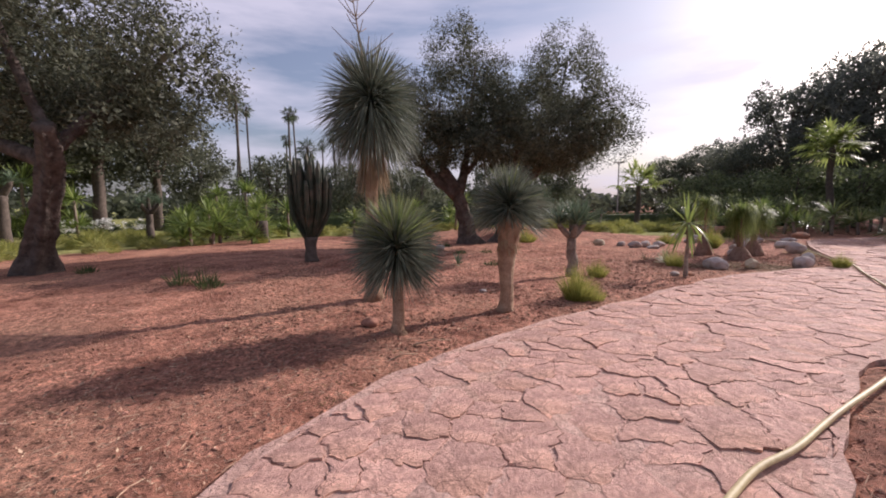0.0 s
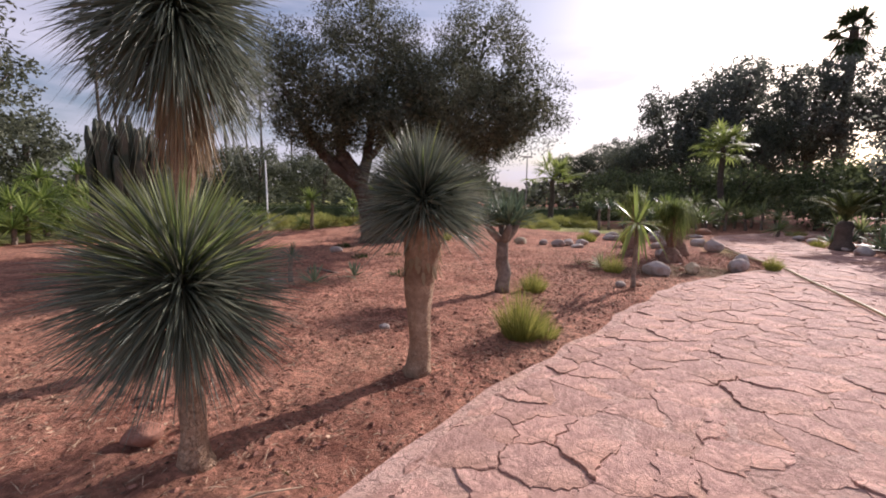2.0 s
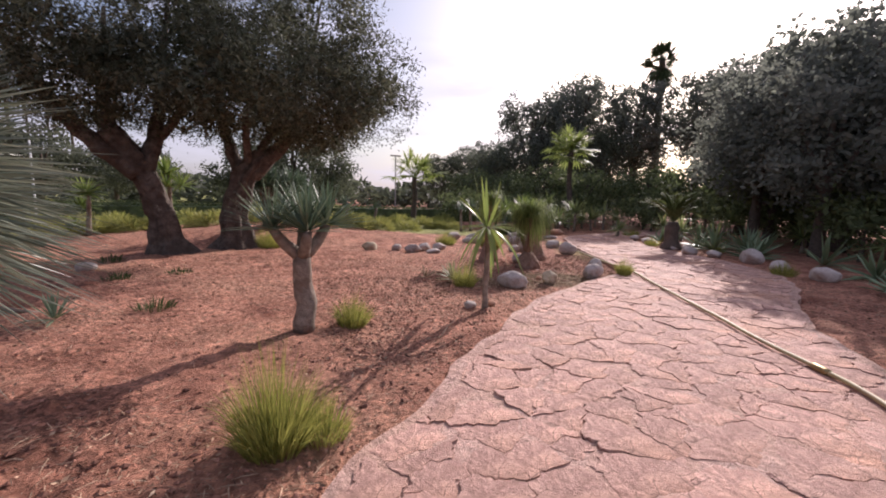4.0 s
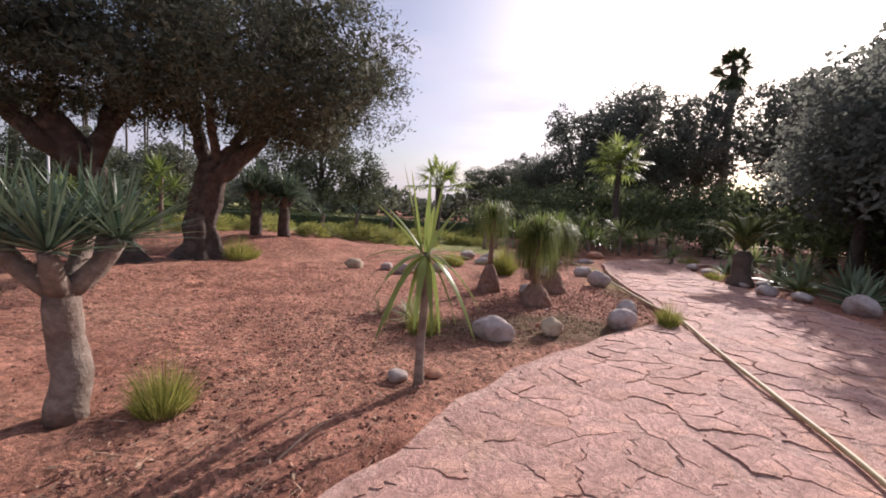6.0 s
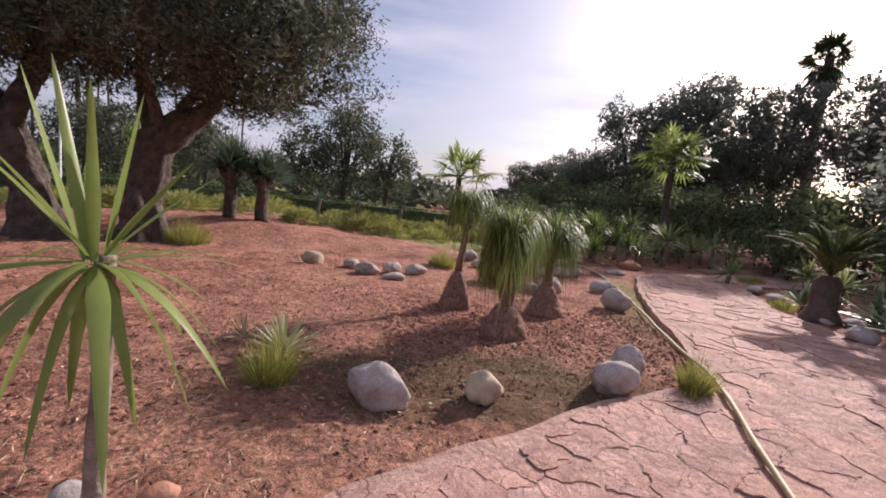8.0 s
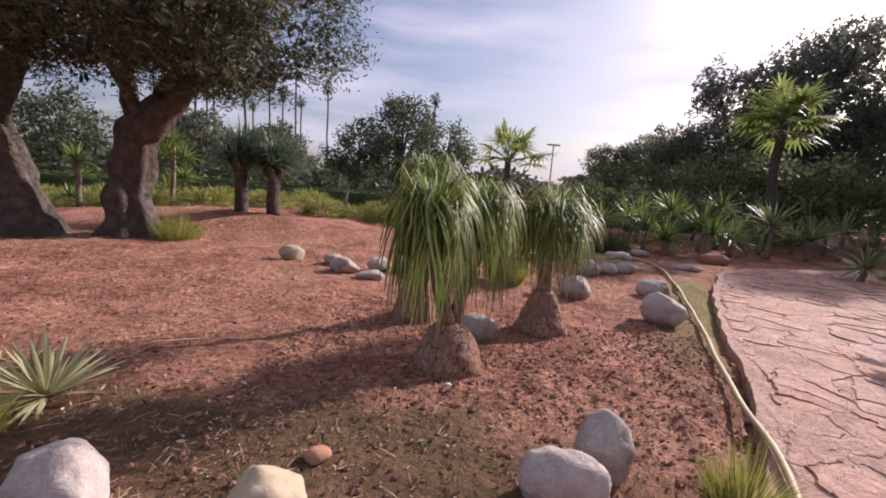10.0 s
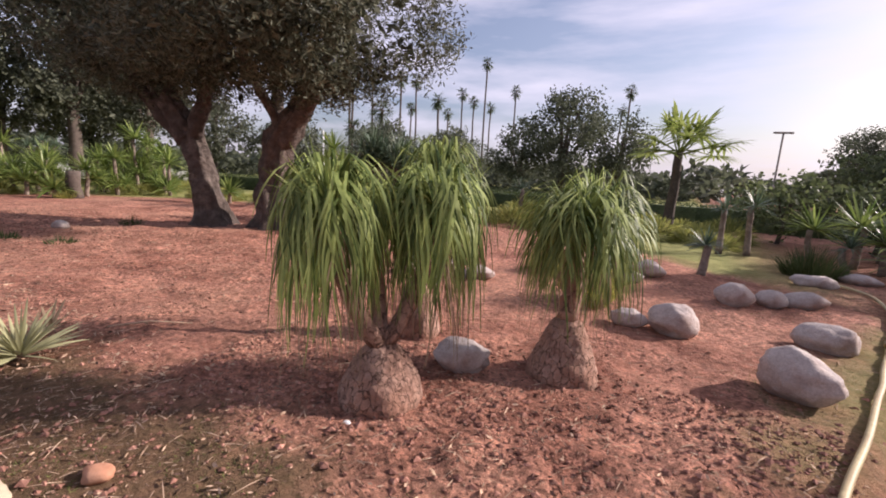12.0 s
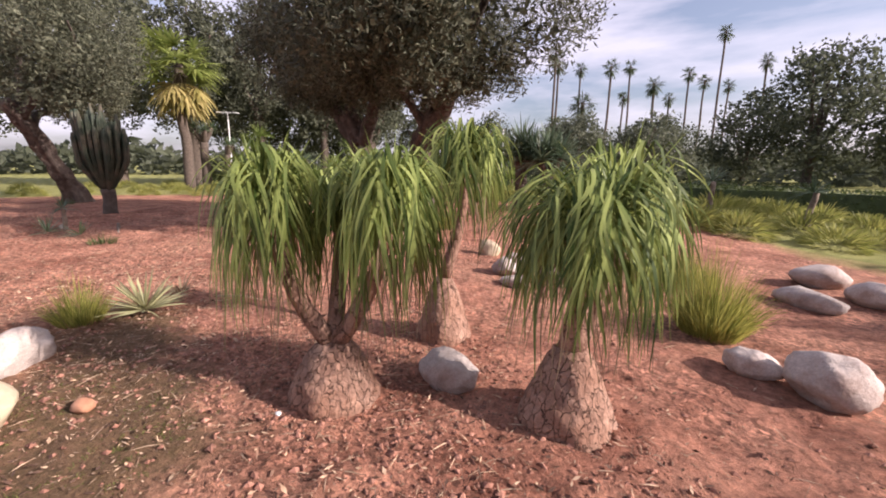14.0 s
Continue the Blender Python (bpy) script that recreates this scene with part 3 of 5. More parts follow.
def caudex_geo(r, h, neck, seed, dome=0.0):
    g = Geo()
    n, rows = 36, 22
    for i in range(rows + 1):
        s = i / rows
        prof = (0.93 + 0.12 * math.sin(min(1, s * 4) * math.pi * 0.5)) * ((1 - dome) * (1 - s) ** 0.62 * (1 - 0.15 * s) + dome * (1 - s ** 2.2) ** 0.62) + neck / r * s ** 2
        for k in range(n):
            a = 2 * math.pi * k / n
            w = Vector((math.cos(a), math.sin(a), 0))
            crack = abs(noise.noise((w.x * 3.2 + seed, w.y * 3.2, s * 3.0)))
            crack2 = abs(noise.noise((w.x * 7 + seed, w.y * 7, s * 6.0)))
            rr = r * prof * (1 + 0.10 * noise.noise((w.x * 1.3, w.y * 1.3, seed + s)) - 0.10 * max(0, 0.14 - crack) / 0.14 - 0.05 * max(0, 0.15 - crack2) / 0.15)
            g.v.append(Vector((w.x * rr, w.y * rr, h * s - 0.04)))
    for i in range(rows):
        for k in range(n):
            a, b = i * n + k, i * n + (k + 1) % n
            g.f.append((a, b, b + n, a + n))
    g.f.append(tuple(rows * n + k for k in range(n)))
    return g


def ponytail(x, y, r, h, stems, label, seed, dome=0.0):
    ob = thing("ponytail_palm", x, y, soil_z(x, y) - 0.01, label, "ponytail palm", "ponytail palms in the bed")
    part("caudex", caudex_geo(r, h, stems[0][5], seed, dome), M_CAUDEX, ob, "swollen base with deeply cracked bark")
    for ox, oy, oz, hr, n, sr, drop in stems:
        g = Geo()
        b0 = Vector((ox * 0.25 * min(1, r), oy * 0.25 * min(1, r), h * 0.86 if len(stems) > 1 else h * 0.93))
        t0 = Vector((ox, oy, oz))
        pts = [b0.lerp(t0, i / 8) + Vector((ox, oy, 0)) * (0.18 * math.sin(i / 8 * math.pi)) for i in range(9)]
        g.tube(pts, [sr * (1.25 - 0.06 * i) for i in range(9)], 10, 0.15, seed=seed)
        stem = part("stem", g, M_CAUDEX, ob)
        g = Geo()
        for i in range(int(n * 0.8)):
            a = rnd(0, 6.2832)
            k = rnd(0, 1)
            reach = hr * (0.40 + 0.62 * math.sqrt(k)) * rnd(0.85, 1.1)
            high = rnd(0, 1) < 0.38
            g.strap(t0 + Vector((rnd(-.04, .04), rnd(-.04, .04), rnd(-.05, .07))), a, reach * (1.12 if high else 0.95), rnd(0.22, 0.40) if high else rnd(0.06, 0.26) * (1.2 - 0.5 * k), drop * (rnd(0.25, 0.75) if high else rnd(0.5, 1.08)), rnd(0.013, 0.026), 8)
        for i in range(int(n * 0.26)):
            d = ball(0.62, 1.0)
            g.blade(t0, d, rnd(0.30, 0.62), rnd(0.012, 0.02), rnd(0.02, 0.35), 5, rnd(-1, 1), 0.2)
        part("leaf_mop", g, L_PONY, stem, "long thin arching green leaves")
        g = Geo()
        for i in range(int(n * 0.07)):
            g.strap(t0 + Vector((0, 0, -0.05)), rnd(0, 6.2832), hr * rnd(0.25, 0.9), rnd(0.0, 0.06), drop * rnd(0.95, 1.25), rnd(0.008, 0.013), 8)
        part("dry_fringe", g, L_DRY, stem, "thin dry straw-coloured leaf ends")
    return ob


def rosette(parent, c, n, lng, wid, material, up=(-0.35, 1.0), droop=0.25, fold=0.25, name="leaf", separate=False, segs=5, shape=0.3):
    g = Geo()
    for i in range(n):
        d = ball(*up)
        k = Geo() if separate else g
        k.blade(Vector(c) + d * 0.03, d, lng * rnd(0.75, 1.08), wid * rnd(0.85, 1.1), droop * rnd(0.3, 1.5) * (1.1 - d.z * 0.7), segs, rnd(-0.5, 0.5), shape, fold)
        if separate:
            part(name, k, material, parent)
    if not separate:
        part("rosette", g, material, parent)


def dragon_tree(x, y, h, r, heads, lng, label, material=None, bark=None, n_leaf=70, wid=0.03, group="", up=-0.25, droop=0.22):
    ob = thing("dragon_tree", x, y, soil_z(x, y) - 0.02, label, "dragon tree", group)
    bark = bark or M_GBARK
    g = Geo()
    pts = lean_line((0, 0, 0), (0.0, 0.0, h), 8, 0.12, x + y)
    g.tube(pts, [r * (1.15 - 0.22 * i / 8) for i in range(9)], 12, 0.14, seed=x)
    part("trunk", g, bark, ob)
    for ox, oy, oz in heads:
        g = Geo()
        e = Vector((ox, oy, h + oz))
        if oz > 0.02:
            g.tube([Vector((0, 0, h - 0.03)).lerp(e, i / 4) + Vector((ox, oy, 0)) * (0.12 * math.sin(i / 4 * math.pi)) for i in range(5)], [r * (0.72 - 0.06 * i) for i in range(5)], 9, 0.1, seed=ox)
            branch = part("branch", g, bark, ob)
        else:
            branch = ob
        rosette(branch, e, n_leaf, lng, wid, material or L_DRAGON, (up, 1.0), droop)
    return ob


def sword_yucca(x, y, z, lng, n, label, wid=0.05, group="", material=None, trunk=0.0, category="yucca", bushy=False):
    ob = thing("sword_plant", x, y, soil_z(x, y) + z, label, category, group)
    if trunk:
        g = Geo()
        g.tube(lean_line((0, 0, -0.05), (rnd(-.1, .1), rnd(-.1, .1), trunk), 5, 0.06, x), [0.08, 0.075, 0.07, 0.065, 0.065, 0.06], 9, 0.15)
        part("trunk", g, M_GBARK, ob)
    rosette(ob, (0, 0, trunk), n, lng, wid, material or L_SWORD, (-0.1 if trunk else 0.05, 1.0), 0.3)
    if bushy and trunk > 0.45:
        for k in range(1 + int(trunk / 0.7)):
            a = rnd(0, 6.28)
            rosette(ob, (math.cos(a) * rnd(0.15, 0.5), math.sin(a) * rnd(0.15, 0.5), trunk * rnd(0.2, 0.8)), n // 2, lng * 0.85, wid, material or L_SWORD, (-0.1, 1.0), 0.3)
    return ob


def agave(x, y, lng, n, label, wid=0.06, material=None, group=""):
    ob = thing("agave", x, y, soil_z(x, y) + 0.01, label, "agave", group)
    rosette(ob, (0, 0, 0.03), n, lng, wid, material or L_AGAVE, (0.08, 1.0), 0.12, 0.35, separate=True, segs=5, shape=0.35)
    return ob


def tuft(x, y, r, h, n, label, material=None, name="grass_tuft", group="", turn=0.0, wid=0.007):
    ob = thing(name, x, y, soil_z(x, y) - 0.01, label, "grass tuft", group, turn=turn)
    g = Geo()
    for i in range(int(n * 1.9)):
        a, k = rnd(0, 6.28), math.sqrt(rnd(0, 1))
        d = Vector((math.cos(a) * k * 0.42 + rnd(-.14, .14), math.sin(a) * k * 0.42 + rnd(-.14, .14), rnd(0.8, 1.1)))
        g.blade((math.cos(a) * k * r * 0.72, math.sin(a) * k * r * 0.72, 0), d, h * rnd(0.35, 1.35) * (1.12 - 0.42 * k), wid * rnd(0.4, 0.85), 0.35 * k + 0.1, 3, rnd(-1.5, 1.5), 0.2)
    part("grass_foliage", g, material or L_GRASS, ob)
    return ob


def mound(x, y, r, h, n, label, group):
    """A domed clump of fine arching grass."""
    ob = thing("grass_mound", x, y, soil_z(x, y), label, "grass clump", group)
    g = Geo()
    for i in range(n):
        d = ball(-0.05, 1.0)
        k = rnd(0.45, 0.72)
        o = Vector((d.x * r * k, d.y * r * k, max(0.0, d.z) * h * k))
        g.blade(o, Vector((d.x * r, d.y * r, d.z * h + 0.12)), r * rnd(0.25, 0.46), rnd(0.014, 0.026), 0.35, 2, rnd(-1.5, 1.5), 0.3)
    part("grass_foliage", g, L_MOUND, ob)
    return ob


def rock(x, y, sx, sy, sz, turn, seed, label, material=None, sub=4, group="rocks in the bed", sink=0.22, tilt=0.0):
    bm = bmesh.new()
    bmesh.ops.create_icosphere(bm, subdivisions=sub, radius=1.0)
    sv = Vector((seed * 7.3, seed * 3.1, seed))
    for v in bm.verts:
        p = v.co.normalized()
        k = 1 + 0.20 * noise.noise(p * 1.0 + sv) + 0.12 * noise.noise(p * 2.1 + sv) + 0.05 * noise.noise(p * 4.5 + sv) - 0.05 * max(0.0, 0.12 - abs(noise.noise(p * 2.6 + sv))) / 0.12 + 0.014 * noise.noise(p * 12 + sv)
        for q in range(6):
            nrm = Vector((math.sin(seed * 3 + q * 2.1), math.cos(seed * 2 + q * 1.7), math.sin(seed + q * 2.9) * 0.8)).normalized()
            dd = p.dot(nrm) * k
            if dd > 0.80:
                k *= 1 - 0.8 * (dd - 0.80) / dd
        v.co = Vector((p.x * k * sx, p.y * k * sy, p.z * k * sz))
    me = bpy.data.meshes.new("rock")
    bm.to_mesh(me)
    bm.free()
    me.polygons.foreach_set("use_smooth", [True] * len(me.polygons))
    me.materials.append(material or M_ROCK)
    ob = new("rock", me)
    ob.matrix_basis = pose(x, y, soil_z(x, y) + sz * (1 - 2 * sink) - 0.01, tilt, 0, turn)
    return tagged(ob, label, "rock", group)


def leaf_quad(g, o, d, lng, wid):
    """One small pointed leaf sprig of four corners."""
    d = d.normalized()
    side = d.cross(ball())
    if side.length < 0.05:
        side = d.orthogonal()
    side.normalize()
    b = len(g.v)
    g.v += [o, o + d * (lng * 0.45) + side * (wid * 0.5), o + d * lng, o + d * (lng * 0.5) - side * (wid * 0.5)]
    g.f.append((b, b + 1, b + 2, b + 3))


def core_geo(lobes, size, count, seed=0, gaps=-0.16):
    """Shaded inner foliage: broader, denser sprigs round the middle of each lobe."""
    g = Geo()
    for cx, cy, cz, rx, ry, rz in lobes:
        for i in range(int(count * (rx * ry + rx * rz + ry * rz) / 3)):
            d = ball() * (0.74 * rnd(0.05, 1) ** 0.4)
            p = Vector((cx + d.x * rx, cy + d.y * ry, cz + d.z * rz))
            if noise.noise(p * 0.85 + Vector((seed, 0, 0))) > gaps:
                leaf_quad(g, p, ball(), size * rnd(0.7, 1.4), size * 0.62)
    return g


def crown_geo(lobes, per_m3, size, aspect=0.28, clump=0.33, seed=0, gaps=-0.16):
    """Leaf sprigs gathered in small clumps within ellipsoid lobes, with gaps between the clumps."""
    g = Geo()
    for cx, cy, cz, rx, ry, rz in lobes:
        n_cl = int(per_m3 * rx * ry * rz)
        for i in range(n_cl):
            d = ball()
            k = rnd(0.25, 1) ** 0.42
            p = Vector((d.x * rx * k, d.y * ry * k, d.z * rz * k))
            if noise.noise((p + Vector((cx, cy, cz))) * 0.85 + Vector((seed, 0, 0))) < gaps:
                continue
            p += Vector((cx, cy, cz))
            drift = ball(-0.6, 0.9) * 0.6
            for j in range(15):
                q = p + ball() * (clump * rnd(0.1, 1.0))
                leaf_quad(g, q, ball(-0.8, 1.0) + drift, size * rnd(0.6, 1.35), size * aspect * rnd(0.8, 1.3))
    return g


def tree(name, x, y, trunk, lobes, label, category, leaf, bark, per_m3, size, aspect=0.28, clump=0.33, group="", flutes=0, thick=1.0, gaps=-0.11):
    """trunk: a list of limbs, each a list of (x, y, z, radius) in the world."""
    z0 = soil_z(x, y) - 0.06
    ob = thing(name, x, y, z0, label, category, group)
    for i, limb in enumerate(trunk):
        pts = [Vector((a - x, b - y, c - z0)) for a, b, c, r in limb]
        rad = [r for a, b, c, r in limb]
        fine_p, fine_r = [], []
        for k in range(len(pts) - 1):
            steps = 6
            for s in range(steps):
                t = s / steps
                p0, p1, p2, p3 = pts[max(k - 1, 0)], pts[k], pts[k + 1], pts[min(k + 2, len(pts) - 1)]
                fine_p.append(0.5 * ((2 * p1) + (p2 - p0) * t + (2 * p0 - 5 * p1 + 4 * p2 - p3) * t * t + (3 * p1 - p0 - 3 * p2 + p3) * t ** 3))
                fine_r.append(rad[k] + (rad[k + 1] - rad[k]) * t)
        fine_p.append(pts[-1])
        fine_r.append(rad[-1])
        g = Geo()
        g.tube(fine_p, [q * thick for q in fine_r], 28 if i == 0 else 10, 0.34, flutes if i == 0 else 0, 0.30, seed=x + i)
        part("trunk" if i == 0 else "limb", g, bark, ob)
    g = crown_geo([(a - x, b - y, c - z0, d, e, f) for a, b, c, d, e, f in lobes], per_m3, size, aspect, clump, x, gaps)
    crown = part("crown", g, leaf, ob)
    part("inner_foliage", core_geo([(a - x, b - y, c - z0, d, e, f) for a, b, c, d, e, f in lobes], size * 1.5, 0.16 * 15 / (size * size), x, gaps), leaf, crown)
    return ob


def fan_frond(geo, stem_geo, o, az, el, stem, fan_r, segs=15, droop=0.35):
    h = Vector((math.cos(az) * math.cos(el), math.sin(az) * math.cos(el), math.sin(el)))
    side = Vector((-math.sin(az), math.cos(az), 0))
    o = Vector(o)
    e = o + h * stem + Vector((0, 0, -0.12 * stem))
    stem_geo.tube([o, o.lerp(e, 0.5) + Vector((0, 0, 0.04 * stem)), e], [0.03, 0.022, 0.014], 5)
    upv = side.cross(h) * -1
    for k in range(segs):
        a = (k / (segs - 1) - 0.5) * math.radians(230)
        d = h * math.cos(a) + side * math.sin(a)
        geo.blade(e, d + upv * 0.10 * math.cos(a * 0.5), fan_r * (1 - 0.18 * abs(a) / 2), fan_r * 0.11, droop * rnd(0.6, 1.3), 4, 0.15, 0.45, 0.25)


def fan_palm(x, y, h, trunk_r, fronds, stem, fan_r, label, leaf, el=(-0.5, 1.2), dead=0, bark=None, lean=(0, 0), separate=True, group="", segs=15, dry=None):
    ob = thing("fan_palm", x, y, soil_z(x, y) - 0.05, label, "palm", group)
    g = Geo()
    pts = lean_line((0, 0, 0), (lean[0], lean[1], h), 14, 0.10 * h ** 0.5, x)
    g.tube(pts, [trunk_r * (1.15 - 0.3 * i / 14) for i in range(15)], 12, 0.12, seed=x)
    part("trunk", g, bark or M_DARK, ob)
    c = Vector((lean[0], lean[1], h))
    joined, joined_s = Geo(), Geo()
    for i in range(fronds + dead):
        is_dead = i >= fronds
        g, s = (Geo(), Geo()) if separate else (joined, joined_s)
        e = rnd(-1.35, -0.75) if is_dead else rnd(*el)
        fan_frond(g, s, c + Vector((0, 0, rnd(-.15, .15))) - Vector((0, 0, 0.3 if is_dead else 0)), i * 2.4 + rnd(-.3, .3), e, stem * rnd(0.8, 1.15), fan_r * rnd(0.85, 1.1), segs)
        if separate:
            f = part("frond", g, (dry or L_DRY) if is_dead else leaf, ob)
            part("leaf_stalk", s, M_GBARK if is_dead else leaf, f)
    if not separate:
        part("crown", joined, leaf, ob)
        part("leaf_stalks", joined_s, M_DARK, ob)
    return ob


def feather_palm(x, y, h, r, fronds, lng, label, leaf):
    ob = thing("feather_palm", x, y, soil_z(x, y) - 0.05, label, "palm")
    g = Geo()
    g.tube([(0, 0, h * i / 6) for i in range(7)], [r * k for k in (1.15, 1.0, 0.86, 0.80, 0.78, 0.70, 0.45)], 14, 0.45, seed=x)
    trunk = part("trunk", g, M_DARK, ob, "stout dark trunk of cut leaf bases")
    for i in range(fronds):
        az, el = i * 2.4, rnd(0.75, 1.45)
        g = Geo()
        hd = Vector((math.cos(az), math.sin(az), 0))
        pts = []
        for k in range(11):
            s = k / 10
            pts.append(Vector((0, 0, h)) + hd * (lng * math.cos(el) * s) + Vector((0, 0, lng * (math.sin(el) * s - 0.42 * s * s))))
        g.tube(pts, [0.022 - 0.0018 * k for k in range(11)], 5)
        side = Vector((-hd.y, hd.x, 0))
        for k in range(46):
            s = 0.16 + 0.84 * k / 46
            f = s * 10
            a = pts[int(min(9, f))].lerp(pts[int(min(9, f)) + 1], f - int(min(9, f)))
            t = (pts[min(10, int(f) + 1)] - pts[int(min(9, f))]).normalized()
            for sg in (-1, 1):
                g.blade(a, t * 0.75 + side * sg * 0.8 + Vector((0, 0, 0.25)), lng * 0.26 * (1.1 - 0.6 * s), 0.021, 0.3, 3, 0, 0.3)
        part("frond", g, leaf, ob)
    return ob


def column_cactus(x, y, h, spread, count, label, stump=0.7):
    ob = thing("candelabra_cactus", x, y, soil_z(x, y) - 0.04, label, "cactus")
    g = Geo()
    g.tube(lean_line((0, 0, 0), (0.0, 0.0, stump), 6, 0.06, x), [0.2, 0.17, 0.155, 0.15, 0.15, 0.16, 0.17], 12, 0.2, seed=x)
    part("trunk", g, M_DARK, ob)
    for i in range(count):
        a = i * 2.39996
        k = math.sqrt((i + 0.5) / count)
        top = h * rnd(0.80, 1.03) * (1.0 - 0.10 * k)
        b = Vector((math.cos(a) * 0.08, math.sin(a) * 0.08, stump * rnd(0.8, 1.1)))
        e = Vector((math.cos(a) * spread * k, math.sin(a) * spread * k, 0))
        pts = []
        for j in range(11):
            s = j / 10
            out = min(1.0, s * 2.1) ** 0.8
            pts.append(Vector((b.x + (e.x - b.x) * out * (0.80 + 0.2 * s), b.y + (e.y - b.y) * out * (0.80 + 0.2 * s), b.z + (top - b.z) * s)))
        g = Geo()
        g.tube(pts, [0.042 + 0.024 * min(1, j / 3) - (0.04 if j == 10 else 0) for j in range(11)], 20, 0.05, 5, 0.34, seed=i)
        part("column", g, M_CACTUS, ob)
    return ob


# ---- the planting bed ----
blue_yucca(-0.09, 4.11, 1.04, 0.098, 0.67, 2500, "blue-leaved yucca with a round spiky head on a short tan trunk", green=0.8, head_up=0.08)
blue_yucca(1.25, 5.36, 1.34, 0.128, 0.64, 2200, "blue-leaved yucca with a spiky head on a peeling tan trunk", head_up=0.24, tilt=(0.05, -0.02), shed=0.7, green=0.12, low=-0.42, arch=0.16)
blue_yucca(-0.95, 5.75, 2.9, 0.15, 0.95, 1900, "tall blue-leaved yucca with a dry leaf skirt and flower stalk", skirt=1.25, stalk=1.6, tilt=(0.02, 0.05), head_up=0.38, arch=0.34, blade_w=1.5)
dragon_tree(2.70, 8.58, 0.90, 0.108, [(-0.30, -0.05, 0.30), (0.28, 0.10, 0.34), (0.02, 0.25, 0.36), (0.05, -0.22, 0.28)], 0.60, "young dragon tree with a forked pale trunk in red soil", n_leaf=95, wid=0.026, up=0.02, droop=0.08)
column_cactus(-3.9, 9.45, 2.9, 0.58, 46, "dark green candelabra cactus with many upright ribbed columns")

ponytail(7.90, 12.05, 0.315, 0.45, [(-0.16, -0.32, 1.24, 0.35, 560, 0.05, 0.98), (0.20, 0.32, 1.24, 0.37, 600, 0.05, 0.98), (-0.16, 0.12, 1.12, 0.26, 160, 0.05, 0.9)], "ponytail palm with three stems on a swollen cracked base", 1.0, 0.45)
ponytail(7.42, 13.18, 0.27, 0.62, [(0.10, 0.16, 1.50, 0.38, 380, 0.045, 0.86)], "slender ponytail palm with a conical grey base", 4.0, 0.1)
ponytail(8.86, 13.20, 0.325, 0.53, [(0.02, 0.05, 1.13, 0.50, 760, 0.07, 0.82), (0.10, 0.17, 1.27, 0.40, 240, 0.05, 0.82)], "broad ponytail palm with a deeply cracked conical base", 8.0)

# young sword-leaved palm-lily at the path's edge
lily = thing("palm_lily", 5.20, 8.89, soil_z(5.2, 8.89) - 0.02, "young palm lily with long drooping yellow-green sword leaves", "palm lily")
lg = Geo()
lg.tube(lean_line((0, 0, -0.03), (0.02, 0.03, 1.22), 10, 0.03, 2), [0.054, 0.046, 0.041, 0.039, 0.038, 0.037, 0.037, 0.036, 0.036, 0.036, 0.036], 12, 0.12)
part("trunk", lg, M_GBARK, lily, "slim pale grey trunk")
LILY = [(4, 0.24, 0.0, 0.02, 0.72, 0.90, 0.055), (5, 0.6, 0.7, 0.12, 0.50, 0.68, 0.05), (9, 1.0, 0.22, 0.32, 0.48, 0.66, 0.042), (8, 1.0, -0.2, 0.85, 0.44, 0.60, 0.08), (6, 1.0, -0.6, 1.1, 0.36, 0.52, 0.07)]
turn_ = 0.4
for n_, out_, rise_, bend_, short_, long_, wide_ in LILY:
    for i in range(n_):
        lg = Geo()
        turn_ += 2.39996
        dd = Vector((math.cos(turn_) * out_, math.sin(turn_) * out_, 1.0 if out_ < 0.3 else rise_ + rnd(-0.12, 0.12)))
        lg.blade((math.cos(turn_) * 0.035, math.sin(turn_) * 0.035, 1.21 - 0.02 * out_ + 0.04 * rise_), dd, rnd(short_, long_), wide_ * rnd(0.85, 1.15), bend_ * rnd(0.8, 1.2), 9, rnd(-0.35, 0.35), 0.35, 0.3)
        part("leaf", lg, L_SWORD, lily)

agave(0.05, 9.45, 0.34, 22, "small grey-green agave in red soil", 0.035)
agave(-0.55, 8.85, 0.40, 34, "small spiky agave beside a pinkish stone", 0.028)
agave(5.50, 10.85, 0.40, 76, "striped yellow and green agave with narrow leaves", 0.032, L_AGAVEV)
agave(5.05, 11.15, 0.26, 22, "withered straw-coloured agave lying flat", 0.03, L_DRY)
dragon_tree(-1.0, 9.05, 0.48, 0.04, [(0.02, 0.0, 0.0)], 0.30, "small yucca on a thin bent grey stem", n_leaf=46, wid=0.02)
tuft(2.45, 6.27, 0.25, 0.68, 850, "bright green grass tuft at the path's edge")
tuft(2.74, 6.30, 0.2, 0.32, 320, "low yellow-green grass tuft")
tuft(3.27, 8.62, 0.22, 0.44, 520, "bright green grass tuft in red soil")
tuft(5.52, 10.35, 0.22, 0.52, 480, "yellow-green grass tuft in red soil")
tuft(9.45, 10.60, 0.17, 0.44, 560, "rounded grass tuft beside the hose on the path's edge")
tuft(9.30, 10.45, 0.12, 0.16, 160, "short grass at the path's edge")
tuft(8.62, 15.4, 0.34, 0.82, 1100, "large green grass clump behind a ponytail palm", wid=0.009)
tuft(7.64, 16.85, 0.40, 0.50, 700, "rounded olive-green grass clump", wid=0.009)
tuft(2.02, 16.50, 0.55, 0.62, 800, "bright green grass clump at an olive trunk", wid=0.01)
tuft(11.8, 20.2, 0.6, 0.75, 800, "rounded dark green bush of fine leaves", L_HEDGE, wid=0.012)
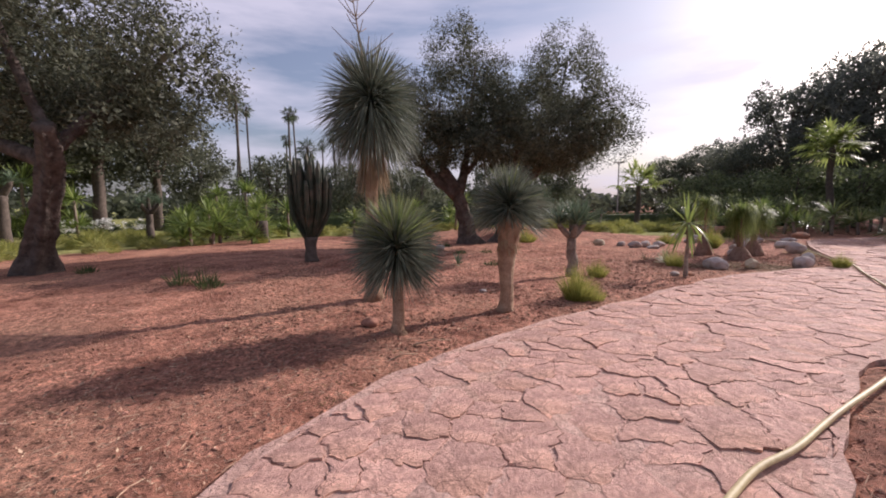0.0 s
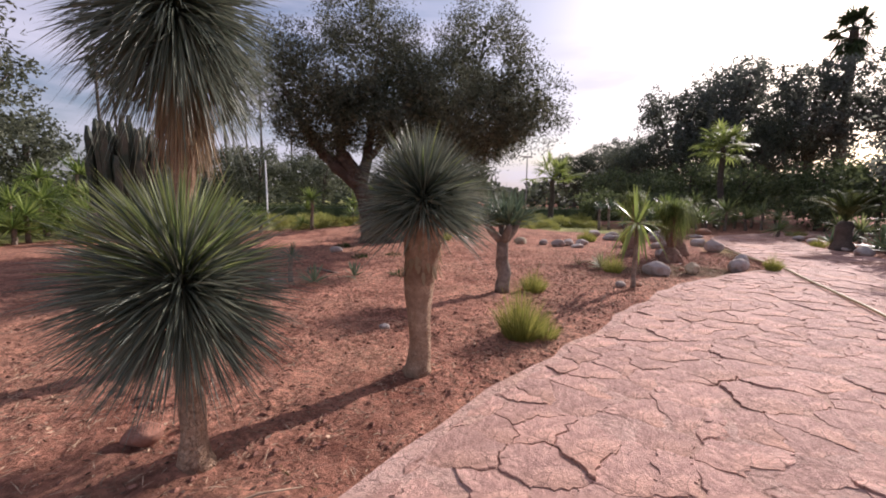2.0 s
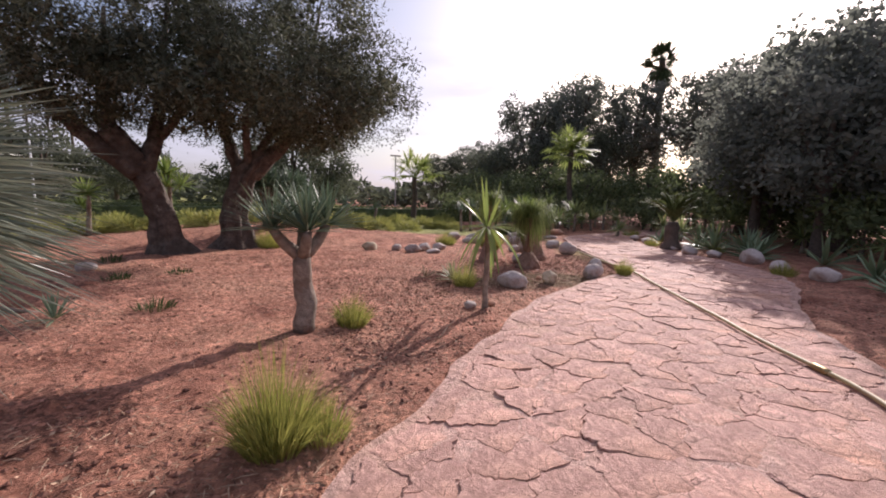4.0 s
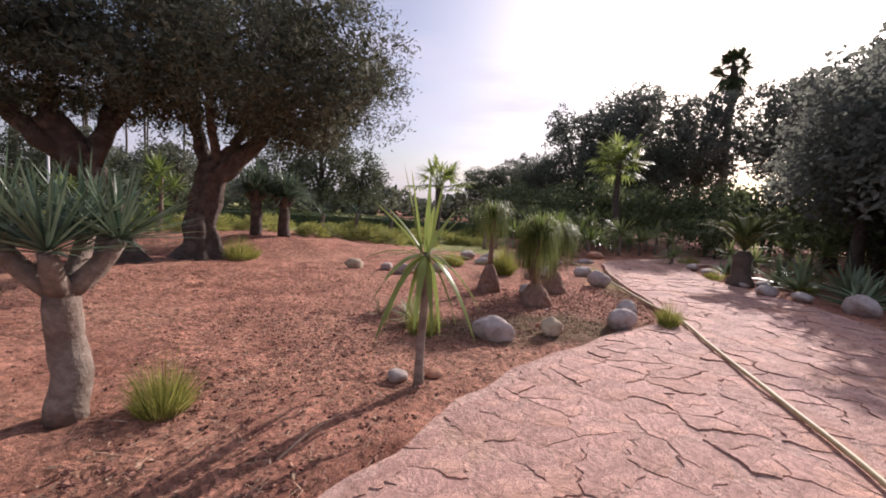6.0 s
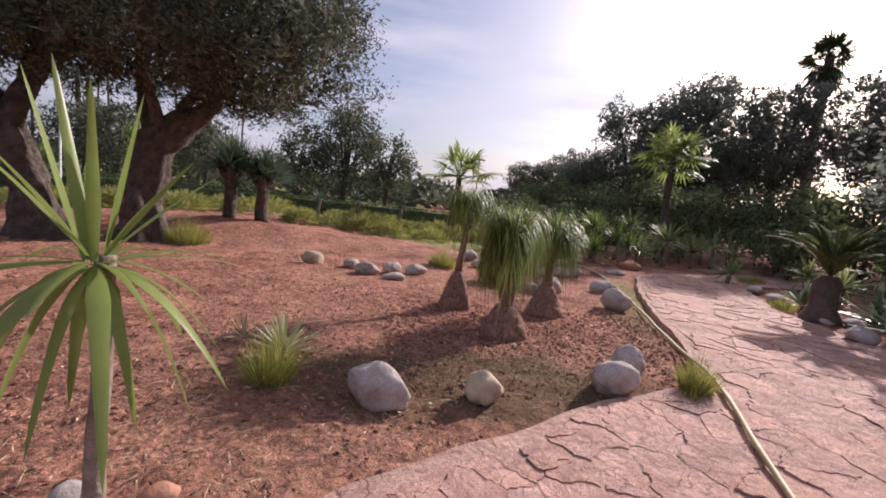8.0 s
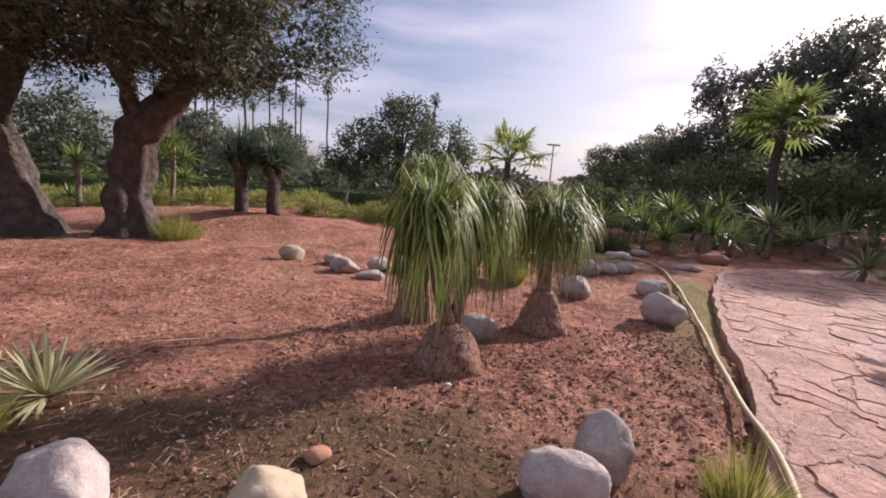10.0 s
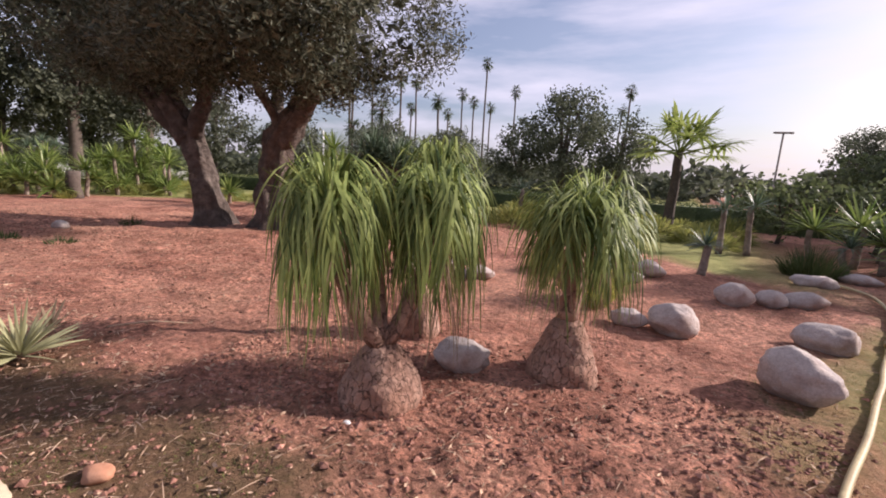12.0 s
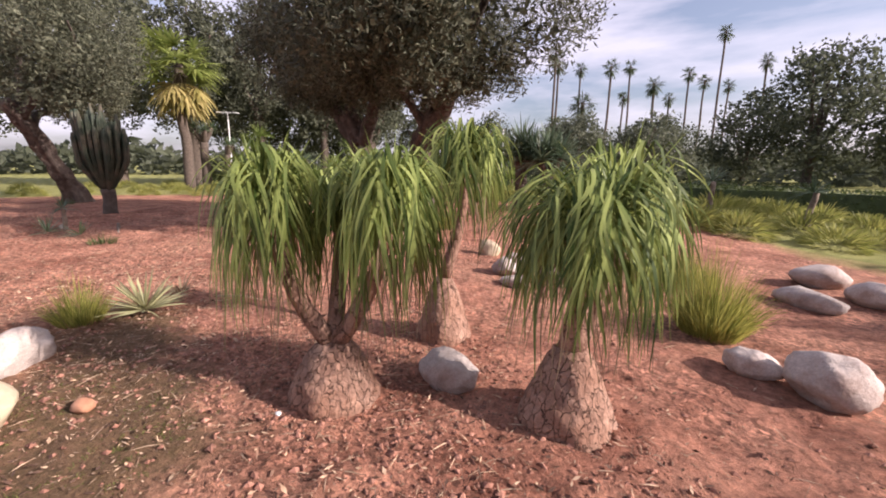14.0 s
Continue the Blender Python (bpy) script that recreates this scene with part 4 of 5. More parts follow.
# low dark plants lying on the bed
for bx, by, bh in ((-5.1, 6.3, 0.50), (-4.6, 6.35, 0.46), (-4.3, 6.1, 0.36), (-8.8, 7.6, 0.3), (0.9, 9.9, 0.22), (-0.2, 12.1, 0.2), (0.6, 12.6, 0.16), (-1.0, 14.3, 0.25)):
    tuft(bx, by, 0.3, bh, 70, "low dark grey-green plant on red soil", L_HEDGE, "low_plant", "low plants on the bed", wid=0.02)

# stones
STONES = [
    (6.38, 10.12, 0.36, 0.23, 0.22, -28, 1.0, "long pale grey boulder on red soil", 0), (7.24, 10.22, 0.22, 0.18, 0.20, 20, 2.3, "rounded sandy boulder with a pinkish crust", 1),
    (8.56, 10.55, 0.30, 0.20, 0.225, -12, 3.1, "smooth grey boulder leaning on another", 0), (8.85, 10.83, 0.23, 0.22, 0.28, 35, 4.7, "upright pale boulder behind another", 0),
    (10.48, 13.92, 0.36, 0.30, 0.27, -30, 5.2, "large lilac-grey boulder beside the hose", 0), (10.98, 15.35, 0.38, 0.27, 0.21, 15, 6.4, "large pale boulder beside the hose", 0),
    (8.14, 12.80, 0.31, 0.23, 0.175, 30, 7.7, "round pale boulder with fine bands", 0), (9.62, 14.88, 0.33, 0.28, 0.25, 10, 8.1, "large pale pink boulder on red soil", 0),
    (9.18, 14.84, 0.25, 0.20, 0.15, 0, 9.6, "low pinkish boulder beside a larger one", 0), (4.81, 15.72, 0.30, 0.22, 0.19, 0, 10.2, "squared sandy boulder on red soil", 1),
    (5.95, 15.15, 0.33, 0.24, 0.18, -10, 11.9, "pale boulder in a loose group", 0), (6.50, 14.85, 0.30, 0.19, 0.11, 12, 12.4, "flat pale slab of stone on soil", 0),
    (6.45, 15.55, 0.28, 0.22, 0.18, 40, 13.3, "pale boulder in a loose group", 0), (6.95, 15.6, 0.32, 0.24, 0.17, 20, 14.8, "reddish pale boulder in a loose group", 0), (5.6, 15.65, 0.22, 0.2, 0.15, 20, 15.8, "small pale boulder in a loose group", 0),
    (8.8, 17.15, 0.48, 0.24, 0.17, -20, 16.1, "long flat-topped pale boulder", 0), (8.55, 18.3, 0.42, 0.3, 0.22, 20, 17.2, "pinkish pale boulder in a loose group", 0), (9.15, 17.9, 0.38, 0.28, 0.2, -30, 18.2, "pinkish pale boulder in a loose group", 0),
    (10.30, 16.75, 0.34, 0.24, 0.22, 10, 19.4, "rounded grey boulder in a row", 0), (10.75, 16.98, 0.24, 0.2, 0.17, 0, 20.5, "rounded grey boulder in a row", 0), (11.15, 17.2, 0.36, 0.22, 0.18, 14, 21.5, "long grey boulder in a row", 0),
    (11.62, 19.0, 0.45, 0.25, 0.16, 5, 22.7, "flat grey boulder at the bed's end", 0), (12.45, 20.0, 0.42, 0.26, 0.15, 0, 23.8, "flat grey boulder at the bed's end", 0), (12.90, 18.2, 0.40, 0.2, 0.11, -20, 24.3, "flat grey stone near the path", 0), (14.3, 19.75, 0.5, 0.3, 0.22, 0, 25.9, "brown boulder behind the path", 2),
    (14.35, 12.9, 0.42, 0.3, 0.2, 30, 26.4, "grey boulder along the path's edge", 0), (14.75, 12.4, 0.35, 0.26, 0.16, 60, 27.2, "grey boulder along the path's edge", 0), (14.55, 11.2, 0.52, 0.36, 0.3, 50, 28.9, "big grey boulder along the path's edge", 0),
    (13.35, 8.9, 0.5, 0.34, 0.24, 40, 29.6, "big grey boulder in the shade", 0), (13.9, 10.1, 0.38, 0.28, 0.2, 20, 30.3, "grey boulder along the path's edge", 0), (15.9, 16.0, 0.4, 0.28, 0.18, 60, 31.4, "grey boulder along the path's edge", 0), (16.6, 17.3, 0.36, 0.26, 0.16, 60, 32.6, "grey boulder along the path's edge", 0), (15.5, 13.9, 0.34, 0.24, 0.15, 60, 33.1, "low grey boulder along the path's edge", 0),
    (15.1, 14.1, 0.26, 0.2, 0.12, 10, 34.1, "small grey boulder at a palm's foot", 0),
]
for sx_, sy_, a_, b_, c_, turn_, seed_, label_, kind_ in STONES:
    rock(sx_, sy_, a_ * 0.76, b_ * 0.77, c_ * 0.80, turn_, seed_, label_, (M_ROCK, M_ROCKY, M_ROCKR)[kind_], 4 if sy_ < 16 and sx_ < 13 else 3, sink=0.16)
for sx_, sy_, a_, turn_, seed_, label_, m_ in ((7.30, 10.66, 0.062, 10, 41.0, "small orange-red stone on the soil", M_ROCKR), (5.03, 9.02, 0.085, 0, 42.0, "small white stone at a palm lily's foot", M_ROCK), (5.38, 9.06, 0.07, 30, 43.0, "small brown stone at a palm lily's foot", M_ROCKR),
                                            (-1.35, 8.95, 0.08, 0, 44.0, "small pinkish stone beside an agave", M_ROCK), (0.85, 6.6, 0.055, 0, 45.0, "small pale pebble on the soil", M_ROCK), (-0.55, 4.35, 0.10, 0, 46.0, "dark brown clod-like stone on the soil", M_CLOD), (-1.0, 13.1, 0.14, 0, 47.0, "small grey stone on the soil", M_ROCK)):
    rock(sx_, sy_, a_ * 1.25, a_, a_ * 0.75, turn_, seed_, label_, m_, 3, "small stones in the bed", 0.18)
scrap = rock(7.94, 11.68, 0.028, 0.02, 0.012, 20, 50.0, "tiny white scrap on the soil", M_SCRAP, 2, "", 0.1)
branch_g = Geo()
branch_g.tube([(-0.95, 9.95, 0.02), (-0.93, 9.93, 0.20), (-0.75, 9.95, 0.19), (-0.45, 9.98, 0.10), (-0.2, 10.0, 0.04)], [0.03, 0.03, 0.028, 0.024, 0.015], 7, 0.2)
tagged(new("fallen_branch", branch_g.mesh("fallen_branch", M_GBARK)), "pale grey bent branch lying on the soil", "branch")
for bx, by, ln, az, in ((-4.3, 6.2, 0.75, 0.6), (4.15, 7.9, 0.6, 0.9), (0.2, 3.7, 0.45, 0.3), (5.2, 11.5, 0.7, 0.7), (0.05, 3.2, 0.32, 0.5)):
    g = Geo()
    zz = soil_z(bx, by)
    g.tube([(bx, by, zz + 0.0), (bx + ln * 0.5 * math.cos(az), by + ln * 0.5 * math.sin(az), zz + 0.05), (bx + ln * math.cos(az), by + ln * math.sin(az), zz + 0.03)], [0.009, 0.008, 0.004], 5)
    tagged(new("dry_stick", g.mesh("dry_stick", M_STRAW)), "thin dry straw-coloured stick on the soil", "stick", "dry sticks on the soil")

# yellow hose along the path
HOSE = [(1.0, -0.5), (1.9, 0.75), (2.59, 1.58), (3.08, 1.97), (3.71, 2.5), (4.63, 3.27), (5.6, 4.08), (6.5, 4.83), (7.05, 5.5), (7.3, 6.0), (7.7, 6.85), (8.2, 7.75), (8.72, 8.75), (9.28, 9.8), (9.72, 10.55), (9.97, 11.15),
        (10.22, 11.95), (10.57, 12.9), (11.0, 14.1), (11.3, 15.0), (11.75, 16.4), (12.15, 17.8), (12.2, 18.6), (12.0, 19.3)]


def smooth_line(line, steps):
    out = []
    for k in range(len(line) - 1):
        p0, p1, p2, p3 = (Vector((*line[max(0, min(len(line) - 1, k + q))], 0)) for q in (-1, 0, 1, 2))
        for s in range(steps):
            t = s / steps
            out.append(0.5 * ((2 * p1) + (p2 - p0) * t + (2 * p0 - 5 * p1 + 4 * p2 - p3) * t * t + (3 * p1 - p0 - 3 * p2 + p3) * t ** 3))
    return out + [Vector((*line[-1], 0))]


hose = thing("garden_hose", 9.97, 11.15, 0.0, "dusty yellow garden hose lying along the stone path", "hose")
line = smooth_line(HOSE, 10)
hz = []
for p in line:
    on_path = bool(inside(PATHWAY, p.x, p.y))
    hz.append(0.056 if on_path else soil_z(p.x, p.y) + 0.05)
hz = [sum(hz[max(0, i - 4):i + 5]) / len(hz[max(0, i - 4):i + 5]) for i in range(len(hz))]
g = Geo()
g.tube([Vector((p.x - 9.97 + 0.03 * noise.noise((i * 0.11, 0, 0)), p.y - 11.15, z)) for i, (p, z) in enumerate(zip(line, hz))], [0.0225] * len(line), 10)
part("hose_tube", g, M_HOSE, hose)
for i in (88, 196):
    d = (line[i + 1] - line[i - 1]).normalized() * 0.09
    c = Vector((line[i].x - 9.97, line[i].y - 11.15, hz[i]))
    g = Geo()
    g.tube([c - d, c - d * 0.6, c + d * 0.6, c + d], [0.031, 0.036, 0.036, 0.031], 10)
    part("coupling", g, M_BRASS, hose, "dull brass coupling")

# ---- olive trees ----
tree("olive_tree", -0.22, 15.65,
     [[(-0.22, 15.65, -0.1, 0.98), (-0.25, 15.66, 0.42, 0.50), (-0.42, 15.6, 1.3, 0.36), (-0.75, 15.5, 2.2, 0.38), (-1.25, 15.3, 3.0, 0.30)],
      [(-0.75, 15.5, 2.0, 0.30), (-1.7, 15.2, 2.9, 0.22), (-2.4, 14.9, 4.0, 0.13), (-2.9, 14.8, 5.2, 0.06)], [(-0.6, 15.5, 2.1, 0.26), (-0.35, 15.8, 3.4, 0.18), (-0.2, 16.2, 5.5, 0.08), (0, 16.3, 7.2, 0.03)],
      [(-1.2, 15.3, 2.9, 0.2), (-1.4, 15.8, 4.2, 0.12), (-1.5, 16.5, 6.0, 0.05)], [(-0.3, 15.7, 2.9, 0.14), (0.6, 15.2, 4.0, 0.09), (1.3, 14.8, 5.2, 0.04)]],
     [(-0.3, 16.2, 5.7, 2.3, 2.2, 2.2), (-0.5, 16.4, 7.7, 1.7, 1.7, 1.4), (-0.4, 14.9, 4.3, 1.9, 1.5, 1.2), (-1.8, 14.3, 4.4, 1.7, 1.7, 1.4), (-1.7, 15.3, 3.6, 1.5, 1.5, 0.8), (0.6, 15.4, 3.5, 1.5, 1.3, 0.75), (-2.2, 15.1, 5.0, 1.8, 2.0, 1.8), (-1.6, 15.6, 4.0, 1.7, 1.6, 1.1), (0.9, 15.0, 4.8, 1.6, 1.5, 1.4), (0.8, 13.9, 4.1, 1.6, 1.4, 1.0), (-0.9, 13.8, 4.6, 1.6, 1.4, 1.1)],
     "old olive tree with a gnarled leaning trunk and dense crown", "olive tree", L_OLIVE, M_BARK, 175, 0.115, 0.24, 0.30, "twin olive trees", 5, 0.82)
tree("olive_tree", 1.08, 16.3,
     [[(1.2, 16.3, -0.1, 0.98), (1.2, 16.3, 0.42, 0.54), (1.24, 16.3, 1.3, 0.42), (1.5, 16.3, 2.1, 0.42), (2.1, 16.3, 2.7, 0.32)],
      [(1.6, 16.3, 2.1, 0.30), (2.4, 16.3, 2.9, 0.22), (3.0, 16.2, 3.7, 0.14), (4.2, 16.1, 4.6, 0.06)], [(1.45, 16.35, 2.0, 0.24), (1.0, 16.6, 3.2, 0.17), (0.8, 17.0, 4.8, 0.1), (0.6, 17.2, 6.5, 0.04)],
      [(1.9, 16.3, 2.8, 0.16), (2.6, 16.7, 4.2, 0.11), (3.3, 16.9, 5.8, 0.06), (3.6, 17.0, 7.2, 0.03)], [(1.6, 16.3, 2.3, 0.15), (1.6, 15.5, 3.4, 0.1), (1.9, 14.9, 4.3, 0.05)]],
     [(3.7, 16.2, 4.3, 2.2, 2.1, 1.45), (3.5, 16.8, 6.6, 1.55, 1.5, 2.1), (2.6, 15.0, 4.6, 1.9, 1.6, 1.4), (3.7, 15.6, 3.4, 1.7, 1.5, 0.75), (1.6, 15.2, 4.1, 1.9, 1.7, 1.15), (1.3, 17.0, 5.6, 2.2, 2.0, 2.0), (4.8, 15.9, 3.9, 1.3, 1.3, 1.0), (2.4, 16.0, 3.5, 1.8, 1.6, 0.75), (4.2, 13.9, 3.9, 1.5, 1.3, 0.95), (4.5, 14.6, 4.6, 1.3, 1.3, 1.2), (2.7, 13.8, 3.9, 1.6, 1.4, 1.0), (3.3, 14.1, 5.6, 1.5, 1.4, 1.4)],
     "old olive tree with a thick fluted trunk and spreading crown", "olive tree", L_OLIVE, M_BARK, 175, 0.115, 0.24, 0.30, "twin olive trees", 6, 0.85)
tree("olive_tree", -10.1, 7.6,
     [[(-10.3, 7.6, -0.1, 1.20), (-10.1, 7.55, 0.5, 0.66), (-9.4, 7.3, 1.5, 0.50), (-8.65, 6.95, 2.7, 0.46), (-8.3, 6.6, 3.4, 0.34)],
      [(-8.7, 7.0, 2.6, 0.34), (-10.4, 6.9, 3.2, 0.24), (-12.6, 6.8, 3.6, 0.18), (-13.8, 6.5, 4.8, 0.08)], [(-8.5, 6.9, 2.9, 0.26), (-8.0, 7.7, 4.0, 0.18), (-7.6, 8.6, 5.0, 0.1), (-6.6, 8.7, 5.6, 0.04)],
      [(-8.4, 6.8, 3.0, 0.25), (-9.2, 6.9, 4.6, 0.16), (-10.1, 7.0, 6.8, 0.06)]],
     [(-9.6, 8.0, 5.6, 2.8, 2.5, 2.3), (-7.2, 8.5, 4.9, 2.1, 1.9, 1.7), (-6.2, 8.3, 4.6, 1.2, 1.2, 1.2), (-11.6, 6.6, 6.2, 2.8, 2.8, 2.6), (-9.2, 6.4, 7.4, 2.3, 2.3, 1.9), (-13.4, 7.4, 5.2, 2.2, 2.2, 2.0), (-8.2, 7.4, 3.9, 1.5, 1.4, 0.9), (-10.2, 7.8, 4.0, 2.4, 1.9, 0.9), (-7.3, 8.2, 3.7, 1.6, 1.4, 0.95), (-12.6, 7.6, 4.0, 2.2, 1.8, 0.8)],
     "large old olive tree with a leaning hollow trunk", "olive tree", L_OLIVE, M_BARK, 105, 0.125, 0.28, 0.40, "", 5, 0.58)

# ---- palms ----
fan_palm(9.15, 25.78, 2.75, 0.15, 17, 1.15, 1.0, "young fan palm with spread green fans", L_PALM, (0.0, 1.35))
fan_palm(18.3, 24.2, 4.6, 0.16, 30, 1.0, 0.95, "fan palm with a pale green crown over shrubs", L_PALM, (-0.5, 1.2))
fan_palm(-20.2, 11.4, 7.5, 0.28, 30, 1.45, 1.45, "fan palm with a golden drooping crown of old leaves", L_PALM, (-0.5, 1.1), 22, dry=L_PALMY)
fan_palm(44.4, 42.3, 18.6, 0.42, 34, 1.3, 1.5, "tall fan palm rising behind dark trees", L_PALMD, (-0.7, 1.35), 18, dry=L_PALMD)
feather_palm(15.2, 14.3, 1.0, 0.30, 24, 1.75, "short stout feather palm beside the path", L_FEATHER)
SKY_PALMS = [(-44.5, 82.0, 21.2), (-49.6, 73.3, 23.6), (-53.0, 76.6, 22.4), (-33.4, 79.8, 16.0), (-25.8, 53.5, 9.7), (-38.8, 61.7, 8.9), (-57.9, 105.5, 19.8), (-53.3, 117.1, 19.9), (-45.9, 112.0, 24.0), (-43.4, 113.9, 22.2), (-37.5, 108.7, 30.4), (-44.9, 128.4, 23.1), (-33.0, 117.7, 25.1), (-5.1, 117.6, 23.7), (-8.5, 131.8, 21.7), (-52.7, 100.2, 25.1), (-61.2, 93.3, 25.4)]
for k, (px_, py_, ph_) in enumerate(SKY_PALMS):
    fan_palm(px_, py_, ph_, 0.22, 26, 1.0, 1.15, "very tall slim fan palm against the sky", L_PALMD, (-1.2, 1.2), 6, lean=(rnd(-.5, .5), rnd(-.5, .5)), separate=False, group="tall palms against the sky", segs=9)

# ---- plants beyond the bed ----
for k, (px_, py_, hh) in enumerate(((1.9, 19.0, 1.05), (2.69, 19.19, 0.95))):
    dragon_tree(px_, py_, hh, 0.16, [(-0.3, 0, 0.35), (0.3, 0.1, 0.4), (0, 0.3, 0.5), (0.05, -0.3, 0.35), (0, 0, 0.6)], 0.82, "dragon tree with a pale trunk and dense dark heads", bark=M_BARK, n_leaf=84, wid=0.045, group="pair of dragon trees")
dragon_tree(-16.4, 17.3, 1.35, 0.16, [(-0.5, 0, 0.5), (0.5, 0.1, 0.5), (0, 0.5, 0.6), (0.05, -0.5, 0.5), (0, 0, 0.8)], 0.55, "dragon tree with a flat spreading head beside the lawn", bark=M_DARK, n_leaf=60, wid=0.03)
dragon_tree(-21.2, 12.4, 3.0, 0.26, [(-0.5, 0, 0.7), (0.5, 0.1, 0.7), (0, 0.5, 0.9), (0.05, -0.5, 0.8)], 0.7, "dark dragon tree under a fan palm", bark=M_DARK, n_leaf=60, wid=0.035)
dragon_tree(-19.8, 13.6, 2.2, 0.2, [(-0.4, 0, 0.6), (0.4, 0.1, 0.6), (0, 0.4, 0.7)], 0.6, "dark dragon tree under a fan palm", bark=M_DARK, n_leaf=60, wid=0.035)
stump = thing("palm_stump", -9.5, 16.1, soil_z(-9.5, 16.1) - 0.03, "short grey palm stump with grass at its foot", "stump")
g = Geo()
g.tube([(0, 0, 0.2 * i) for i in range(6)], [0.26, 0.24, 0.22, 0.22, 0.21, 0.19], 12, 0.25)
part("trunk", g, M_DARK, stump)
tuft(-9.45, 15.8, 0.4, 0.45, 260, "green grass at a palm stump", wid=0.012)
# yucca thickets at the lawn's edge
THICKET = [(-16.9, 20.6, 1.2, 0.95), (-16.2, 20.9, 0.5, 0.95), (-15.7, 21.4, 2.3, 1.0), (-15.0, 20.8, 0.9, 0.9), (-14.4, 21.2, 1.5, 0.9), (-13.8, 20.9, 0.3, 0.95), (-16.6, 21.8, 1.7, 0.9), (-14.9, 20.3, 0.2, 0.9),
           (-19.8, 15.6, 3.4, 1.2), (-11.8, 14.5, 0.8, 1.0), (-11.5, 15.9, 0.9, 1.0), (-12.9, 18.2, 1.4, 1.0), (-12.4, 19.4, 2.4, 1.1), (-12.0, 20.3, 1.8, 1.0), (-13.7, 16.3, 1.0, 1.0), (-9.7, 15.6, 0.3, 0.9), (-13.0, 18.4, 1.0, 1.0), (-10.3, 19.7, 1.4, 1.0), (-20.6, 15.0, 2.8, 1.2), (-11.4, 15.3, 0.5, 0.8), (-12.2, 16.2, 1.3, 0.9), (-13.0, 15.4, 0.8, 0.9), (-10.2, 16.7, 1.0, 0.8), (-20.2, 16.9, 2.0, 1.1), (-11.0, 18.0, 1.5, 0.8), (-6.3, 18.9, 0.9, 0.8), (-5.4, 19.4, 0.4, 0.8), (-3.3, 19.6, 1.3, 0.7), (-1.4, 20.8, 1.9, 0.85), (-1.9, 22.0, 0.9, 0.7)]
for tx, ty, tz, tl in THICKET:
    sword_yucca(tx, ty, 0.0, tl, 84, "yucca with stiff bright green sword leaves at the lawn's edge", 0.065, "yucca thicket at the lawn", trunk=tz, bushy=True)
# shrubs beyond the path's far end and on its right
SHRUBS = [(13.2, 21.6, 0.6, 1.0), (14.0, 22.0, 0.3, 1.0), (15.2, 22.4, 0.8, 1.1), (16.2, 22.4, 0.4, 1.1), (17.4, 22.9, 0.7, 1.1), (18.9, 23.6, 0.4, 1.1), (20.4, 24.2, 0.7, 1.1), (13.8, 23.8, 0.9, 1.0), (15.4, 24.4, 1.0, 1.0), (17.0, 24.6, 1.1, 1.0), (12.4, 23.4, 0.7, 0.9), (22.4, 24.6, 0.7, 1.1), (16.9, 18.6, 0.3, 0.8), (18.9, 17.9, 0.5, 0.9), (15.9, 8.4, 0.5, 1.0), (14.3, 7.4, 0.4, 1.0), (13.4, 6.4, 0.5, 1.1), (12.0, 5.4, 0.6, 1.1), (14.6, 20.6, 0.7, 1.0), (15.6, 21.4, 0.5, 1.0), (16.8, 21.6, 1.0, 1.1), (18.2, 22.0, 0.6, 1.1), (19.6, 22.6, 0.9, 1.1), (13.4, 20.6, 0.4, 0.9), (21.0, 23.2, 0.5, 1.1), (12.9, 22.2, 0.9, 0.9), (16.2, 23.2, 1.4, 1.0), (14.4, 22.8, 1.2, 1.0),
          (18.4, 16.6, 0.4, 1.0), (19.8, 15.4, 0.8, 1.1), (17.6, 14.4, 0.3, 1.0), (20.6, 17.2, 0.9, 1.1), (22.2, 16.0, 0.6, 1.1), (21.4, 13.6, 0.8, 1.1), (19.0, 12.4, 0.5, 1.0), (23.4, 18.2, 0.9, 1.2), (24.6, 19.8, 0.5, 1.2), (17.2, 9.4, 0.6, 1.0), (18.8, 8.0, 0.8, 1.0), (15.6, 7.2, 0.5, 0.9)]
for tx, ty, tz, tl in SHRUBS:
    sword_yucca(tx, ty, 0.0, tl, 64, "dense sword-leaved shrub in the shade of dark trees", 0.06, "sword-leaved shrubs beyond the path", L_YUCCAY if (tx > 16) else L_SWORD, trunk=tz)
for tx, ty, tl in ((16.1, 13.4, 1.05), (17.2, 14.8, 0.95), (16.2, 12.0, 0.9), (17.6, 13.2, 1.1), (16.3, 15.7, 0.7), (15.2, 11.6, 0.85), (16.6, 12.6, 0.9), (14.6, 8.6, 0.8), (15.9, 10.2, 0.95), (16.4, 14.2, 0.6), (12.6, 7.4, 0.7), (10.8, 6.0, 0.75), (17.6, 16.2, 0.6)):
    agave(tx, ty, tl, 30, "large grey-green agave with stiff pointed leaves", 0.10, group="agaves beside the path")
for tx, ty in ((17.9, 19.0), (18.5, 19.2), (15.3, 15.2), (16.0, 13.2), (13.2, 9.6)):
    tuft(tx, ty, 0.3, 0.4, 200, "small grass tuft along the path", wid=0.012, group="tufts along the path")
for k, (px_, py_, tz, tl) in enumerate(((9.97, 18.5, 0.55, 0.4), (10.42, 22.0, 1.1, 0.5), (11.0, 22.15, 1.2, 0.55), (12.6, 21.4, 0.5, 0.6), (5.0, 22.6, 1.0, 0.55), (3.7, 21.9, 0.8, 0.5), (6.6, 24.0, 0.9, 0.5))):
    sword_yucca(px_, py_, 0.0, tl, 50, "small yucca on a thin trunk in the lawn", 0.035, "small yuccas on the lawn", L_DRAGON, trunk=tz)

